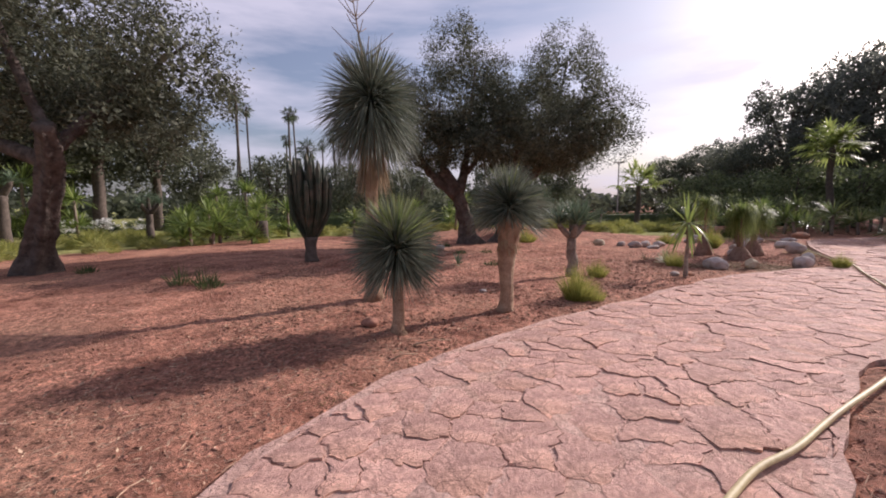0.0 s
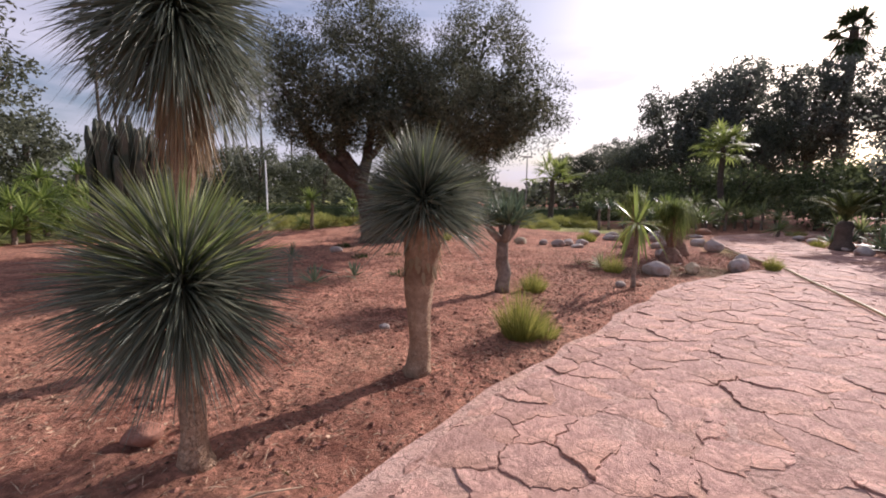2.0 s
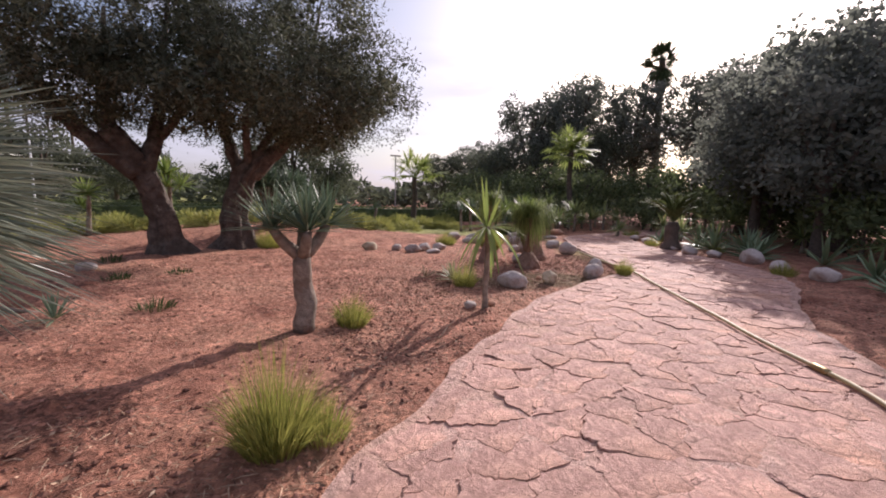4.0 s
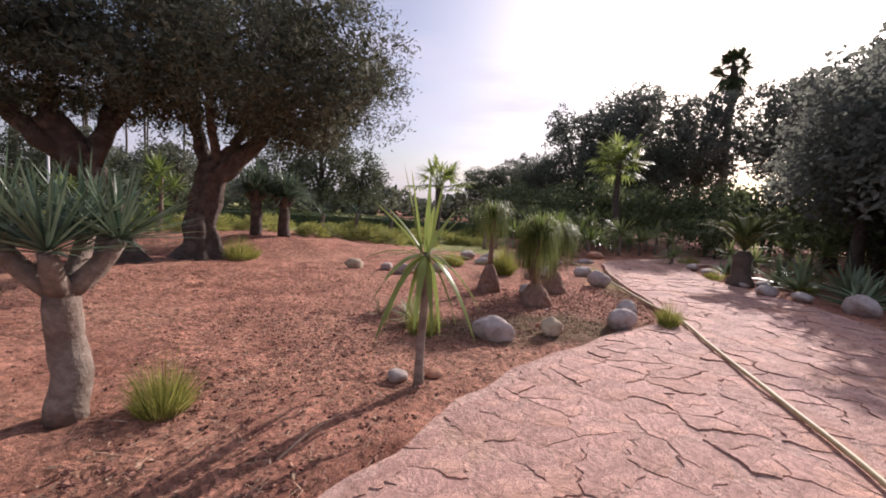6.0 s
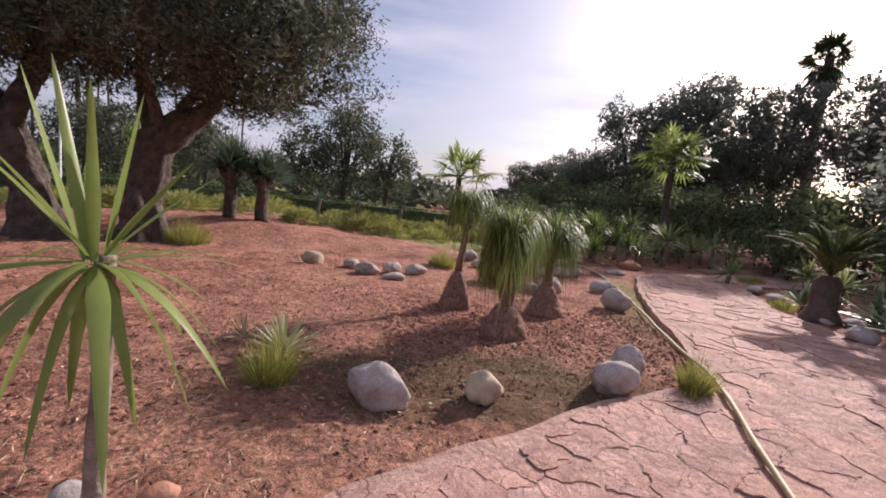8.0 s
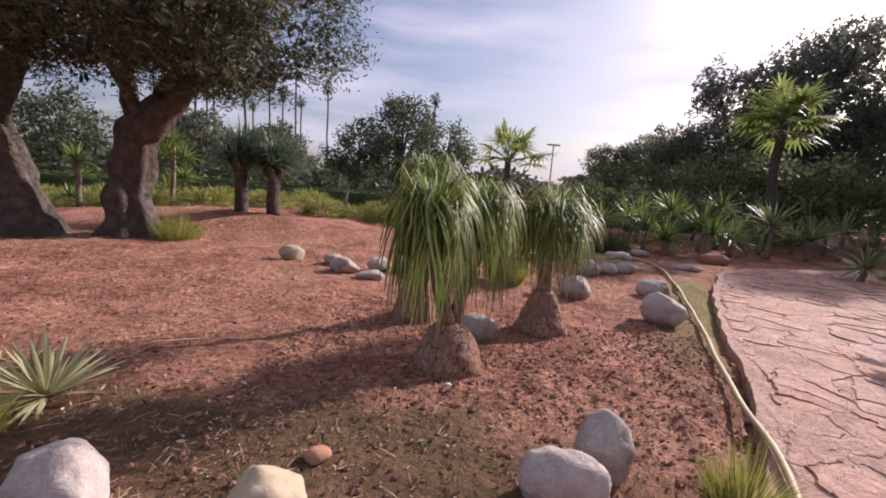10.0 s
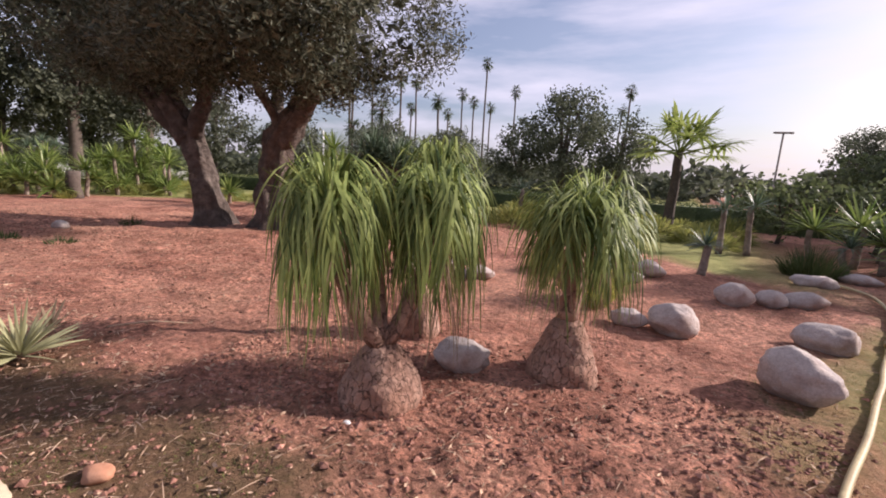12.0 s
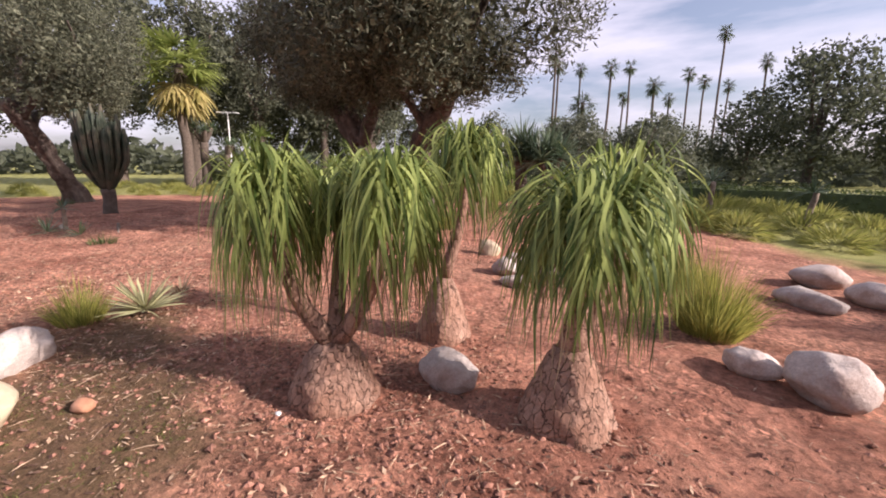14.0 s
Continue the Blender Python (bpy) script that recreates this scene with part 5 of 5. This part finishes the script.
# rounded mounds of ornamental grass
mounds = [mound(-2.0, 40.0 + k, 0.62, 0.52, 760, "rounded mound of yellow-green ornamental grass", "grass mounds along the lawn") for k in range(3)]
MOUND_LINE = [(-19, 14.5), (-18, 17.2), (-14.6, 18.6), (-11.0, 18.9), (-7.4, 19.6), (-4.4, 20.6), (-1.6, 20.9), (1.2, 21.0), (4.2, 21.2), (7.0, 22.0), (9.0, 22.6), (11.4, 23.6)]
spots = []
for (x0, y0), (x1, y1) in zip(MOUND_LINE, MOUND_LINE[1:]):
    for k in range(2):
        for row in range(3):
            s = (k + rnd(0.1, 0.9)) / 2
            spots.append((x0 + (x1 - x0) * s + rnd(-.3, .3), y0 + (y1 - y0) * s + row * 1.9 + rnd(-.7, .7)))
spots += [(4.9, 24.6), (5.8, 24.8), (6.3, 25.8), (7.7, 24.1), (8.6, 25.7), (7.0, 26.6), (-3.5, 20.2), (-2.2, 20.9), (0.2, 20.6), (1.0, 21.8), (3.5, 20.4), (4.3, 21.0), (5.2, 21.7), (-14.6, 9.6), (-13.2, 11.9), (-12.6, 13.4), (-15.6, 13.6), (-14.2, 14.6), (-16.4, 15.4), (-12.0, 14.8), (-16.0, 11.0), (-17.2, 9.0), (-20.5, 9.2), (-21.5, 10.4), (-19.4, 10.6), (-18.0, 12.2), (-22.5, 8.0), (-16.6, 12.9), (-15.5, 5.2), (-17.5, 4.4), (-16.8, 6.6), (-19.0, 7.0)]
for k, (px_, py_) in enumerate(spots):
    if k < 3:
        mounds[k].matrix_basis = pose(px_, py_, soil_z(px_, py_), 0, 0, 0)
    else:
        q = rnd(0.85, 1.55)
        c = copy_thing(mounds[k % 3], pose(px_, py_, soil_z(px_, py_) - 0.02, 0, 0, rnd(0, 360)))
        c.scale = (q, q, q * rnd(0.8, 1.1))


# clipped hedges
def hedge(x0, y0, x1, y1, w, h, label):
    ob = thing("hedge", x0, y0, soil_z((x0 + x1) / 2, (y0 + y1) / 2) - 0.1, label, "hedge", "clipped hedges on the lawn")
    d = Vector((x1 - x0, y1 - y0, 0))
    ln = d.length
    d.normalize()
    s = Vector((-d.y, d.x, 0))
    g = Geo()
    inner = Geo()
    for i in range(int(ln / 1.0)):
        a = d * (i * 1.0)
        b = d * ((i + 1) * 1.0)
        base = len(inner.v)
        for q in (a, b):
            for sgn, zz in ((-1, 0), (-1, 1), (1, 1), (1, 0)):
                inner.v.append(q + s * (sgn * w * 0.42) + Vector((0, 0, zz * h * 0.9 * (1 + 0.05 * noise.noise((q.x * 0.6, q.y * 0.6, 3))))))
        for k in range(3):
            inner.f.append((base + k, base + k + 1, base + k + 5, base + k + 4))
    for i in range(int(ln * (w + 2 * h) * 95)):
        t, u = rnd(0, ln), rnd(-1, 1)
        if rnd(0, 1) < w / (w + 2 * h):
            p = d * t + s * (u * w * 0.5) + Vector((0, 0, h * rnd(0.92, 1.04)))
        else:
            p = d * t + s * (math.copysign(w * rnd(0.44, 0.54), u)) + Vector((0, 0, h * rnd(0, 1)))
        g.blade(p, ball(-0.4, 1), rnd(0.06, 0.13), 0.05, 0.1, 2, rnd(-1.5, 1.5), 0.5)
    part("inner_growth", inner, L_HEDGE, ob)
    part("foliage", g, L_HEDGE, ob)


hedge(-24, 25.5, -8, 28.5, 1.4, 0.95, "long clipped dark green hedge on the lawn")
hedge(-8, 28.0, 8, 29.5, 1.4, 0.9, "long clipped dark green hedge on the lawn")
hedge(-20, 32, 4, 34.5, 1.5, 1.1, "clipped dark green hedge on the lawn")
hedge(6, 31, 22, 31, 1.5, 1.0, "clipped dark green hedge on the lawn")
hedge(-30, 12, -26, 24, 1.4, 1.0, "clipped dark green hedge on the lawn")

# white-flowering bushes
for k, (px_, py_) in enumerate(((-21.5, 19.4), (-22.9, 18.6), (-20.2, 20.2), (-18.6, 23.6), (-17.4, 24.2), (-24.3, 17.6))):
    ob = thing("flowering_bush", px_, py_, 0.0, "low bush covered in white blossoms", "bush", "white-flowering bushes")
    part("leaves", crown_geo([(0, 0, 0.45, 0.9, 0.7, 0.45)], 260, 0.13, 0.4, 0.16, k), L_HEDGE, ob)
    part("blossoms", crown_geo([(0, 0, 0.62, 0.85, 0.65, 0.36)], 190, 0.10, 0.8, 0.13, k + 9), L_FLOWER, ob)


# ---- background trees ----
def big_tree(x, y, h, r, label, base=0.25, dens=5.5, size=0.34, leaf=None, group="dark trees behind the garden", lobes=7, category="tree"):
    random.seed(int(x * 31 + y * 17) + 7)
    mid = h * (base + (1 - base) * 0.5)
    half = h * (1 - base) * 0.5
    ls = [(x, y, mid, r * 0.62, r * 0.62, half * 0.80)]
    for i in range(lobes + 4):
        up = 1 - 1.75 * (i + 0.5) / (lobes + 4)
        a = i * 2.39996 + rnd(-.4, .4)
        w = math.sqrt(max(0.0, 1 - up * up)) * rnd(0.60, 0.78)
        q = rnd(0.28, 0.42)
        ls.append((x + math.cos(a) * r * w, y + math.sin(a) * r * w, mid + up * half * rnd(0.62, 0.78), r * q, r * q, half * rnd(0.24, 0.34)))
    limbs = [[(x, y, -0.1, 0.03 * h), (x + 0.1, y, h * 0.3, 0.022 * h), (x + 0.2, y + 0.1, h * 0.75, 0.008 * h)]]
    for i in range(4):
        a, b, c = ls[i + 1][:3]
        limbs.append([(x + 0.1, y, h * 0.28, 0.014 * h), ((x + a) / 2, (y + b) / 2, c * 0.75, 0.009 * h), (a, b, c, 0.004 * h)])
    return tree("tree", x, y, limbs, ls, label, category, leaf or L_TREE, M_DARK, dens * 1.95, size * 0.74, 0.6, 0.5, group, gaps=-0.32)


BIG = [(26.3, 50.2, 9.2, 3.8), (30.1, 47.4, 14.6, 4.6), (34.5, 45.0, 17.2, 5.3), (39.4, 40.6, 16.0, 5.3), (43.8, 34.0, 16.5, 5.9), (35.0, 21.0, 13.0, 4.8), (29.5, 18.3, 11.5, 4.2), (33.5, 14.0, 12.5, 4.6), (28.0, 11.5, 10.0, 3.8), (31.5, 7.5, 11.5, 4.4), (26.5, 4.0, 9.5, 3.8), (21.0, 12.4, 9.2, 3.5), (22.6, 8.8, 8.4, 3.6)]
for bx, by, bh, br in BIG:
    big_tree(bx, by, bh, br, "tall dark evergreen tree with sky gaps in its crown", 0.12 if bh < 9 else 0.2, 4.6 if by > 26 else 5.0, 0.40 if by > 26 else 0.34, leaf=L_TREE_HAZED)
for bx, by, bh, br in ((23.6, 16.2, 9.0, 3.2), (22.4, 14.2, 8.8, 2.8), (25.4, 18.8, 8.4, 2.8), (18.2, 11.6, 6.6, 3.0), (19.8, 14.6, 7.4, 2.9)):
    big_tree(bx, by, bh, br, "dense dark evergreen tree that shades the path", 0.14, 17.0 if bx < 21 else 6.5, 0.26 if bx < 21 else 0.34, leaf=L_TREE_HAZED)
for bx, by, bh, br in ((24.0, 45.0, 7.5, 4.0), (29.5, 42.0, 8.5, 4.4), (34.0, 40.0, 10.0, 5.0), (-16.5, 41.0, 6.2, 3.4), (-11.0, 46.0, 6.6, 3.8), (31.0, 62.0, 10.2, 6.0), (24.5, 62.0, 8.6, 5.0), (2.8, 35.3, 7.5, 3.2), (5.6, 37.5, 6.0, 2.8), (-0.5, 37.0, 5.6, 2.6)):
    big_tree(bx, by, bh, br, "dense dark round-headed tree behind the lawn", 0.10, 11.0, 0.24)
for bx, by, bh, br in ((-24, 30, 7.5, 3.6), (-30, 24, 8.5, 4.0), (-19.5, 34, 6.5, 3.4), (-12, 37, 6.0, 3.2), (-7, 38, 5.4, 3.0), (-33, 15, 12.0, 4.5), (-30, 7, 16.0, 5.0), (-25.8, 12.0, 14.5, 4.2), (-29, 26, 13.5, 5.0), (-23, 24.8, 11.5, 3.8), (-23.2, 20.8, 13.5, 3.8), (-25.0, 16.4, 14.5, 4.2), (-24, 1, 11.0, 4.2), (-27, 18.5, 8.0, 3.6)):
    big_tree(bx, by, bh, br, "grey-green broad-leaved tree behind the lawn", 0.14, 7.0, 0.30, leaf=L_GREYTREE)
for bx, by in ((24.5, 21.2), (26.8, 26.4), (19.8, 34.5), (21.5, 36.0), (17.6, 37.5), (23.8, 29.8), (24.0, 13.5), (25.5, 17.5), (21.5, 15.0), (19.0, 28.0), (23.0, 6.0), (20.2, 10.2), (28, 23.5), (31, 17), (29.5, 12), (26, 8), (34, 23), (22.0, 27.5), (24.8, 24.6)):
    big_tree(bx, by, 4.2, 2.8, "dense green undergrowth bush below tall trees", 0.02, 9.0, 0.26, leaf=L_BUSH, group="undergrowth below the dark trees", category="bush")
for bx, by in ((14.2, 25.6), (17.0, 26.4), (19.8, 26.0), (12.2, 26.4), (21.5, 21.0), (23.0, 14.8), (18.4, 10.6), (16.8, 6.2), (22.6, 22.6)):
    big_tree(bx, by, 2.2, 1.7, "low dense dark green bush beyond the path", 0.02, 22.0, 0.2, leaf=L_BUSH, group="low bushes beyond the path", category="bush", lobes=5)
random.seed(11)

# distant belt of trees
belt = Geo()
for i in range(5200):
    a = rnd(radians(-118), radians(75))
    dist = rnd(64, 100)
    top = 3.6 + 2.6 * noise.noise((a * 9, 2.0, 0)) + 1.2 * noise.noise((a * 31, 5.0, 0))
    p = Vector((math.sin(a) * dist, math.cos(a) * dist + 8, rnd(0, 1) ** 0.8 * top))
    for j in range(4):
        belt.blade(p + ball() * 0.7, ball(-0.5, 1), rnd(0.9, 1.7), 0.75, 0.1, 2, rnd(-1.5, 1.5), 0.5)
tagged(new("distant_trees", belt.mesh("distant_trees", L_TREE)), "distant belt of dark trees closing the garden", "trees", kind="stuff")


# ---- posts ----
def post(x, y, h, bar, label, material, r=0.05, name="lamp_post", category="lamp post", turn=0.0):
    ob = thing(name, x, y, -0.02, label, category, turn=turn)
    g = Geo()
    g.tube([(0, 0, 0), (0, 0, 0.15), (0, 0, 0.18), (0, 0, h)], [r * 1.7, r * 1.6, r, r * 0.85], 12)
    part("pole", g, material, ob)
    if bar:
        g = Geo()
        g.tube([(-bar / 2, 0, h), (-bar * 0.46, 0, h + 0.03), (bar * 0.46, 0, h + 0.03), (bar / 2, 0, h)], [r * 0.7, r * 1.1, r * 1.1, r * 0.7], 8)
        part("crossbar", g, material, ob)


post(-23.4, 14.1, 5.15, 1.5, "white lamp post with a flat crossbar head", M_WHITE, turn=75)
post(-7.4, 26.0, 3.6, 0.0, "thin white post by the lawn", M_WHITE, 0.045, "post", "post")
post(16.5, 59.5, 7.2, 1.6, "old timber power pole with a crossbar", M_POLE, 0.09, "power_pole", "power pole", 10)


# ---- loose litter on the soil (uncountable) ----
def on_bed(n, x0, x1, y0, y1):
    xs, ys = np.random.uniform(x0, x1, n), np.random.uniform(y0, y1, n)
    ok = ~inside(PATHWAY, xs, ys)
    return list(zip(xs[ok], ys[ok]))


def top_z(x, y):
    j, i = int(np.clip(np.searchsorted(gx, x), 1, len(gx) - 1)), int(np.clip(np.searchsorted(gy, y), 1, len(gy) - 1))
    return float(ZZ[i - 1:i + 1, j - 1:j + 1].mean())


clods = Geo()
for x, y in on_bed(20000, -4, 12.5, 0.0, 14.5) + on_bed(7000, -2.5, 4, 0.5, 8) + on_bed(3000, 2.5, 9, 0, 6) + on_bed(9000, 6.4, 10.6, 10.2, 13.4) + on_bed(4000, 3.0, 7.0, 7.0, 11.5):
    if noise.noise((x * 0.8, y * 0.8, 31)) + 0.6 * noise.noise((x * 2.4, y * 2.4, 32)) < rnd(-0.75, 0.35) or (x > 5.2 and y < 11.3 and x + 2 * y < 31.0 and rnd(0, 1) < 0.6):
        continue
    r = 0.005 + 0.018 * rnd(0, 1) ** 3.0
    z = top_z(x, y) + r * 0.25
    base = len(clods.v)
    for dx, dy, dz in ((1, 0, 0), (0, 1, 0), (-1, 0, 0), (0, -1, 0), (0, 0, 0.8), (0, 0, -0.8)):
        clods.v.append((x + r * (dx * rnd(.6, 2.0) + rnd(-.2, .2)), y + r * (dy * rnd(.5, 1.6) + rnd(-.2, .2)), z + r * dz))
    for a, b in ((0, 1), (1, 2), (2, 3), (3, 0)):
        clods.f += [(base + a, base + b, base + 4), (base + b, base + a, base + 5)]
tagged(new("soil_clods", clods.mesh("soil_clods", M_CLOD, False)), "small crumbs and clods of red soil", "soil clods", kind="stuff")
straw, dark_chips = Geo(), Geo()
for x, y in on_bed(20000, -5, 12.5, 0.0, 15) + on_bed(11000, -2.5, 3.5, 0.5, 7) + on_bed(3000, 2.5, 9, 0, 6.5) + on_bed(4000, 3.0, 7.0, 7.0, 11.5) + on_bed(1500, 6.4, 10.6, 10.2, 13.4):
    a, ln = rnd(0, 6.28), 0.02 + 0.17 * rnd(0, 1) ** 3
    z = top_z(x, y) + 0.006
    straw.blade((x, y, z), (math.cos(a), math.sin(a), rnd(-0.05, 0.25)), ln, rnd(0.003, 0.008), 0.15, 2, rnd(-1, 1), 0.4)
for x, y in on_bed(20000, -4, 12.5, 0.5, 14) + on_bed(4500, 6.4, 10.6, 10.2, 13.4) + on_bed(4000, 3.0, 7.0, 7.0, 11.5) + on_bed(3500, -2.5, 3.5, 0.5, 6.5) + on_bed(2000, 2.5, 9, 0, 6.5):
    sz = 0.010 + 0.032 * rnd(0, 1) ** 2
    leaf_quad(dark_chips if rnd(0, 1) < 0.6 else straw, Vector((x, y, top_z(x, y) + 0.008)), Vector((rnd(-1, 1), rnd(-1, 1), rnd(-0.05, 0.5))), sz * rnd(0.8, 1.7), sz * rnd(0.25, 0.6))
tagged(new("dry_litter", straw.mesh("dry_litter", M_STRAW, False)), "scattered straw, dry leaves and twig bits on the soil", "litter", kind="stuff")
tagged(new("leaf_litter", dark_chips.mesh("leaf_litter", M_CHIP, False)), "dark brown fallen leaf bits on the soil", "litter", kind="stuff")
weeds = Geo()
for x, y in on_bed(900, 10.0, 12.6, 11.0, 18.5) + on_bed(700, 6.8, 8.6, 10.3, 11.4) + on_bed(500, -0.8, 1.2, 1.8, 4.2) + on_bed(300, 8.6, 10.2, 10.6, 11.6):
    if noise.noise((x * 1.3, y * 1.3, 4)) < 0.02:
        continue
    for k in range(7):
        weeds.blade((x + rnd(-.03, .03), y + rnd(-.03, .03), top_z(x, y) - 0.005), ball(0.3, 1), rnd(0.012, 0.036), 0.006, 0.3, 2, rnd(-1, 1), 0.3)
tagged(new("sparse_weeds", weeds.mesh("sparse_weeds", L_MOSS, False)), "sparse short weeds and moss on the soil", "weeds", kind="stuff")


# ---- flagstones ----
area = sum(x0 * y1 - x1 * y0 for (x0, y0), (x1, y1) in zip(PATHWAY, PATHWAY[1:] + PATHWAY[:1]))
OUTLINE = PATHWAY if area > 0 else PATHWAY[::-1]
INNER = []
for k in range(len(OUTLINE)):
    ax, ay = OUTLINE[k - 1]
    bx, by = OUTLINE[(k + 1) % len(OUTLINE)]
    ln = math.hypot(bx - ax, by - ay) + 1e-9
    w = 0.10 + 0.12 * noise.noise((OUTLINE[k][0] * 0.9, OUTLINE[k][1] * 0.9, 6.0))
    INNER.append((OUTLINE[k][0] - (by - ay) / ln * w, OUTLINE[k][1] + (bx - ax) / ln * w))
slab_bm = bmesh.new()
vs = [slab_bm.verts.new((x, y, 0.0125)) for x, y in OUTLINE]
f = slab_bm.faces.new(vs)
ext = bmesh.ops.extrude_face_region(slab_bm, geom=[f])
for e in ext["geom"]:
    if isinstance(e, bmesh.types.BMVert):
        e.co.z = -0.16
bmesh.ops.recalc_face_normals(slab_bm, faces=slab_bm.faces)
bmesh.ops.triangulate(slab_bm, faces=slab_bm.faces)
slab_me = bpy.data.meshes.new("path")
slab_bm.to_mesh(slab_me)
slab_bm.free()
slab_me.materials.append(M_SLAB)
path_ob = tagged(new("path", slab_me), "pink flagstone path with irregular joints", "path", kind="structure")


def clip_half(poly, px, py, nx, ny):
    """The part of a polygon on the side of the line through (px, py) that (nx, ny) points away from."""
    out = []
    for (x0, y0), (x1, y1) in zip(poly, poly[1:] + poly[:1]):
        d0, d1 = (x0 - px) * nx + (y0 - py) * ny, (x1 - px) * nx + (y1 - py) * ny
        if d0 <= 0:
            out.append((x0, y0))
        if d0 * d1 < 0:
            t = d0 / (d0 - d1)
            out.append((x0 + (x1 - x0) * t, y0 + (y1 - y0) * t))
    return out


random.seed(5)
sites = []
step = 0.31
for i in range(-9, 72):
    for j in range(-24, 80):
        x, y = i * step + rnd(-0.25, 0.25), j * step + rnd(-0.25, 0.25)
        if rnd(0, 1) < 0.24:
            continue
        sites.append((x, y))
S = np.array(sites)
near_edge = edge_distance(PATHWAY + PATHWAY[:1], S[:, 0], S[:, 1])
is_in = inside(PATHWAY, S[:, 0], S[:, 1])
rest = Geo()
made = 0
for q in range(len(S)):
    if not is_in[q] and near_edge[q] > 0.35:
        continue
    x, y = S[q]
    d2 = (S[:, 0] - x) ** 2 + (S[:, 1] - y) ** 2
    nb = np.argsort(d2)[1:22]
    cell = [(x - 1, y - 1), (x + 1, y - 1), (x + 1, y + 1), (x - 1, y + 1)]
    for k in nb:
        nx, ny = S[k][0] - x, S[k][1] - y
        cell = clip_half(cell, x + nx / 2, y + ny / 2, nx, ny)
        if len(cell) < 3:
            break
    if len(cell) < 3:
        continue
    if near_edge[q] < 0.75:
        sub = [p for p in INNER]
        for (x0, y0), (x1, y1) in zip(cell, cell[1:] + cell[:1]):
            if math.hypot(x1 - x0, y1 - y0) < 1e-6:
                continue
            sub = clip_half(sub, x0, y0, (y1 - y0), -(x1 - x0))
            if len(sub) < 3:
                break
        cell = [sub[0]] + [b for a, b in zip(sub, sub[1:]) if math.hypot(a[0] - b[0], a[1] - b[1]) > 0.02] if len(sub) >= 3 else []
        if len(cell) < 3:
            continue
    cx, cy = sum(p[0] for p in cell) / len(cell), sum(p[1] for p in cell) / len(cell)
    size = max(math.hypot(p[0] - cx, p[1] - cy) for p in cell)
    if size < 0.09:
        continue
    gap = rnd(0.0, 0.012)
    ring = []
    for (x0, y0), (x1, y1) in zip(cell, cell[1:] + cell[:1]):
        ln = math.hypot(x1 - x0, y1 - y0)
        m = max(1, min(16, int(ln / 0.03)))
        for s in range(m):
            t = s / m
            px_, py_ = x0 + (x1 - x0) * t, y0 + (y1 - y0) * t
            k, k2 = (0.05 * noise.noise((px_ * 3.1, py_ * 3.1, q)) + 0.046 * noise.noise((px_ * 9.5, py_ * 9.5, q)) + 0.036 * noise.noise((px_ * 24, py_ * 24, q)) for q in (2.0, 8.0))
            r = math.hypot(px_ - cx, py_ - cy) + 1e-6
            sh = max(0.5, 1 - (gap + 0.06 * max(0, noise.noise((px_ * 3.4, py_ * 3.4, 0.4)) - 0.05)) / r)
            ring.append((cx + (px_ - cx) * sh + k, cy + (py_ - cy) * sh + k2))
    if len(ring) < 4:
        continue
    tx, ty, up = rnd(-0.04, 0.04), rnd(-0.04, 0.04), rnd(0.0135, 0.0265)
    v, n = [], len(ring)
    for lvl, inset, dz in ((0, 0.0, -0.03), (1, 0.0, -0.005), (2, 0.016, 0.0)):
        for px_, py_ in ring:
            if lvl == 1:
                dz = -0.0005 - 0.024 * max(0.0, noise.noise((px_ * 2.2, py_ * 2.2, 14.0)) - 0.03)
            if lvl == 2:
                inset = 0.008 + 0.05 * max(0.0, noise.noise((px_ * 3.1, py_ * 3.1, 15.0)))
            r = math.hypot(px_ - cx, py_ - cy) + 1e-6
            ins = max(0.3, 1 - inset / r)
            lx, ly = (px_ - cx) * ins, (py_ - cy) * ins
            v.append((lx, ly, up + dz + (lx * tx + ly * ty) + (0.004 * noise.noise((px_ * 5, py_ * 5, 3)) if lvl else 0)))
    v.append((0, 0, up + 0.002))
    fcs = []
    for lvl in (0, 1):
        for i in range(n):
            a, b = lvl * n + i, lvl * n + (i + 1) % n
            fcs.append((a, b, b + n, a + n))
    for i in range(n):
        fcs.append((2 * n + i, 2 * n + (i + 1) % n, 3 * n))
    if made < 300 and 0.3 < x + y < 19.5 and -1 < y < 13.5:
        g = Geo()
        g.v, g.f = v, fcs
        ob = new("flagstone", g.mesh("flagstone", M_STONE, False))
        ob.location = (cx, cy, 0.0)
        ob.parent = path_ob
        made += 1
    else:
        b0 = len(rest.v)
        rest.v += [(a + cx, b + cy, c) for a, b, c in v]
        rest.f += [tuple(i + b0 for i in t) for t in fcs]
far_stones = new("far_flagstones", rest.mesh("far_flagstones", M_STONE, False))
far_stones.parent = path_ob
tagged(far_stones, "more pink flagstones of the same path", kind="stuff")
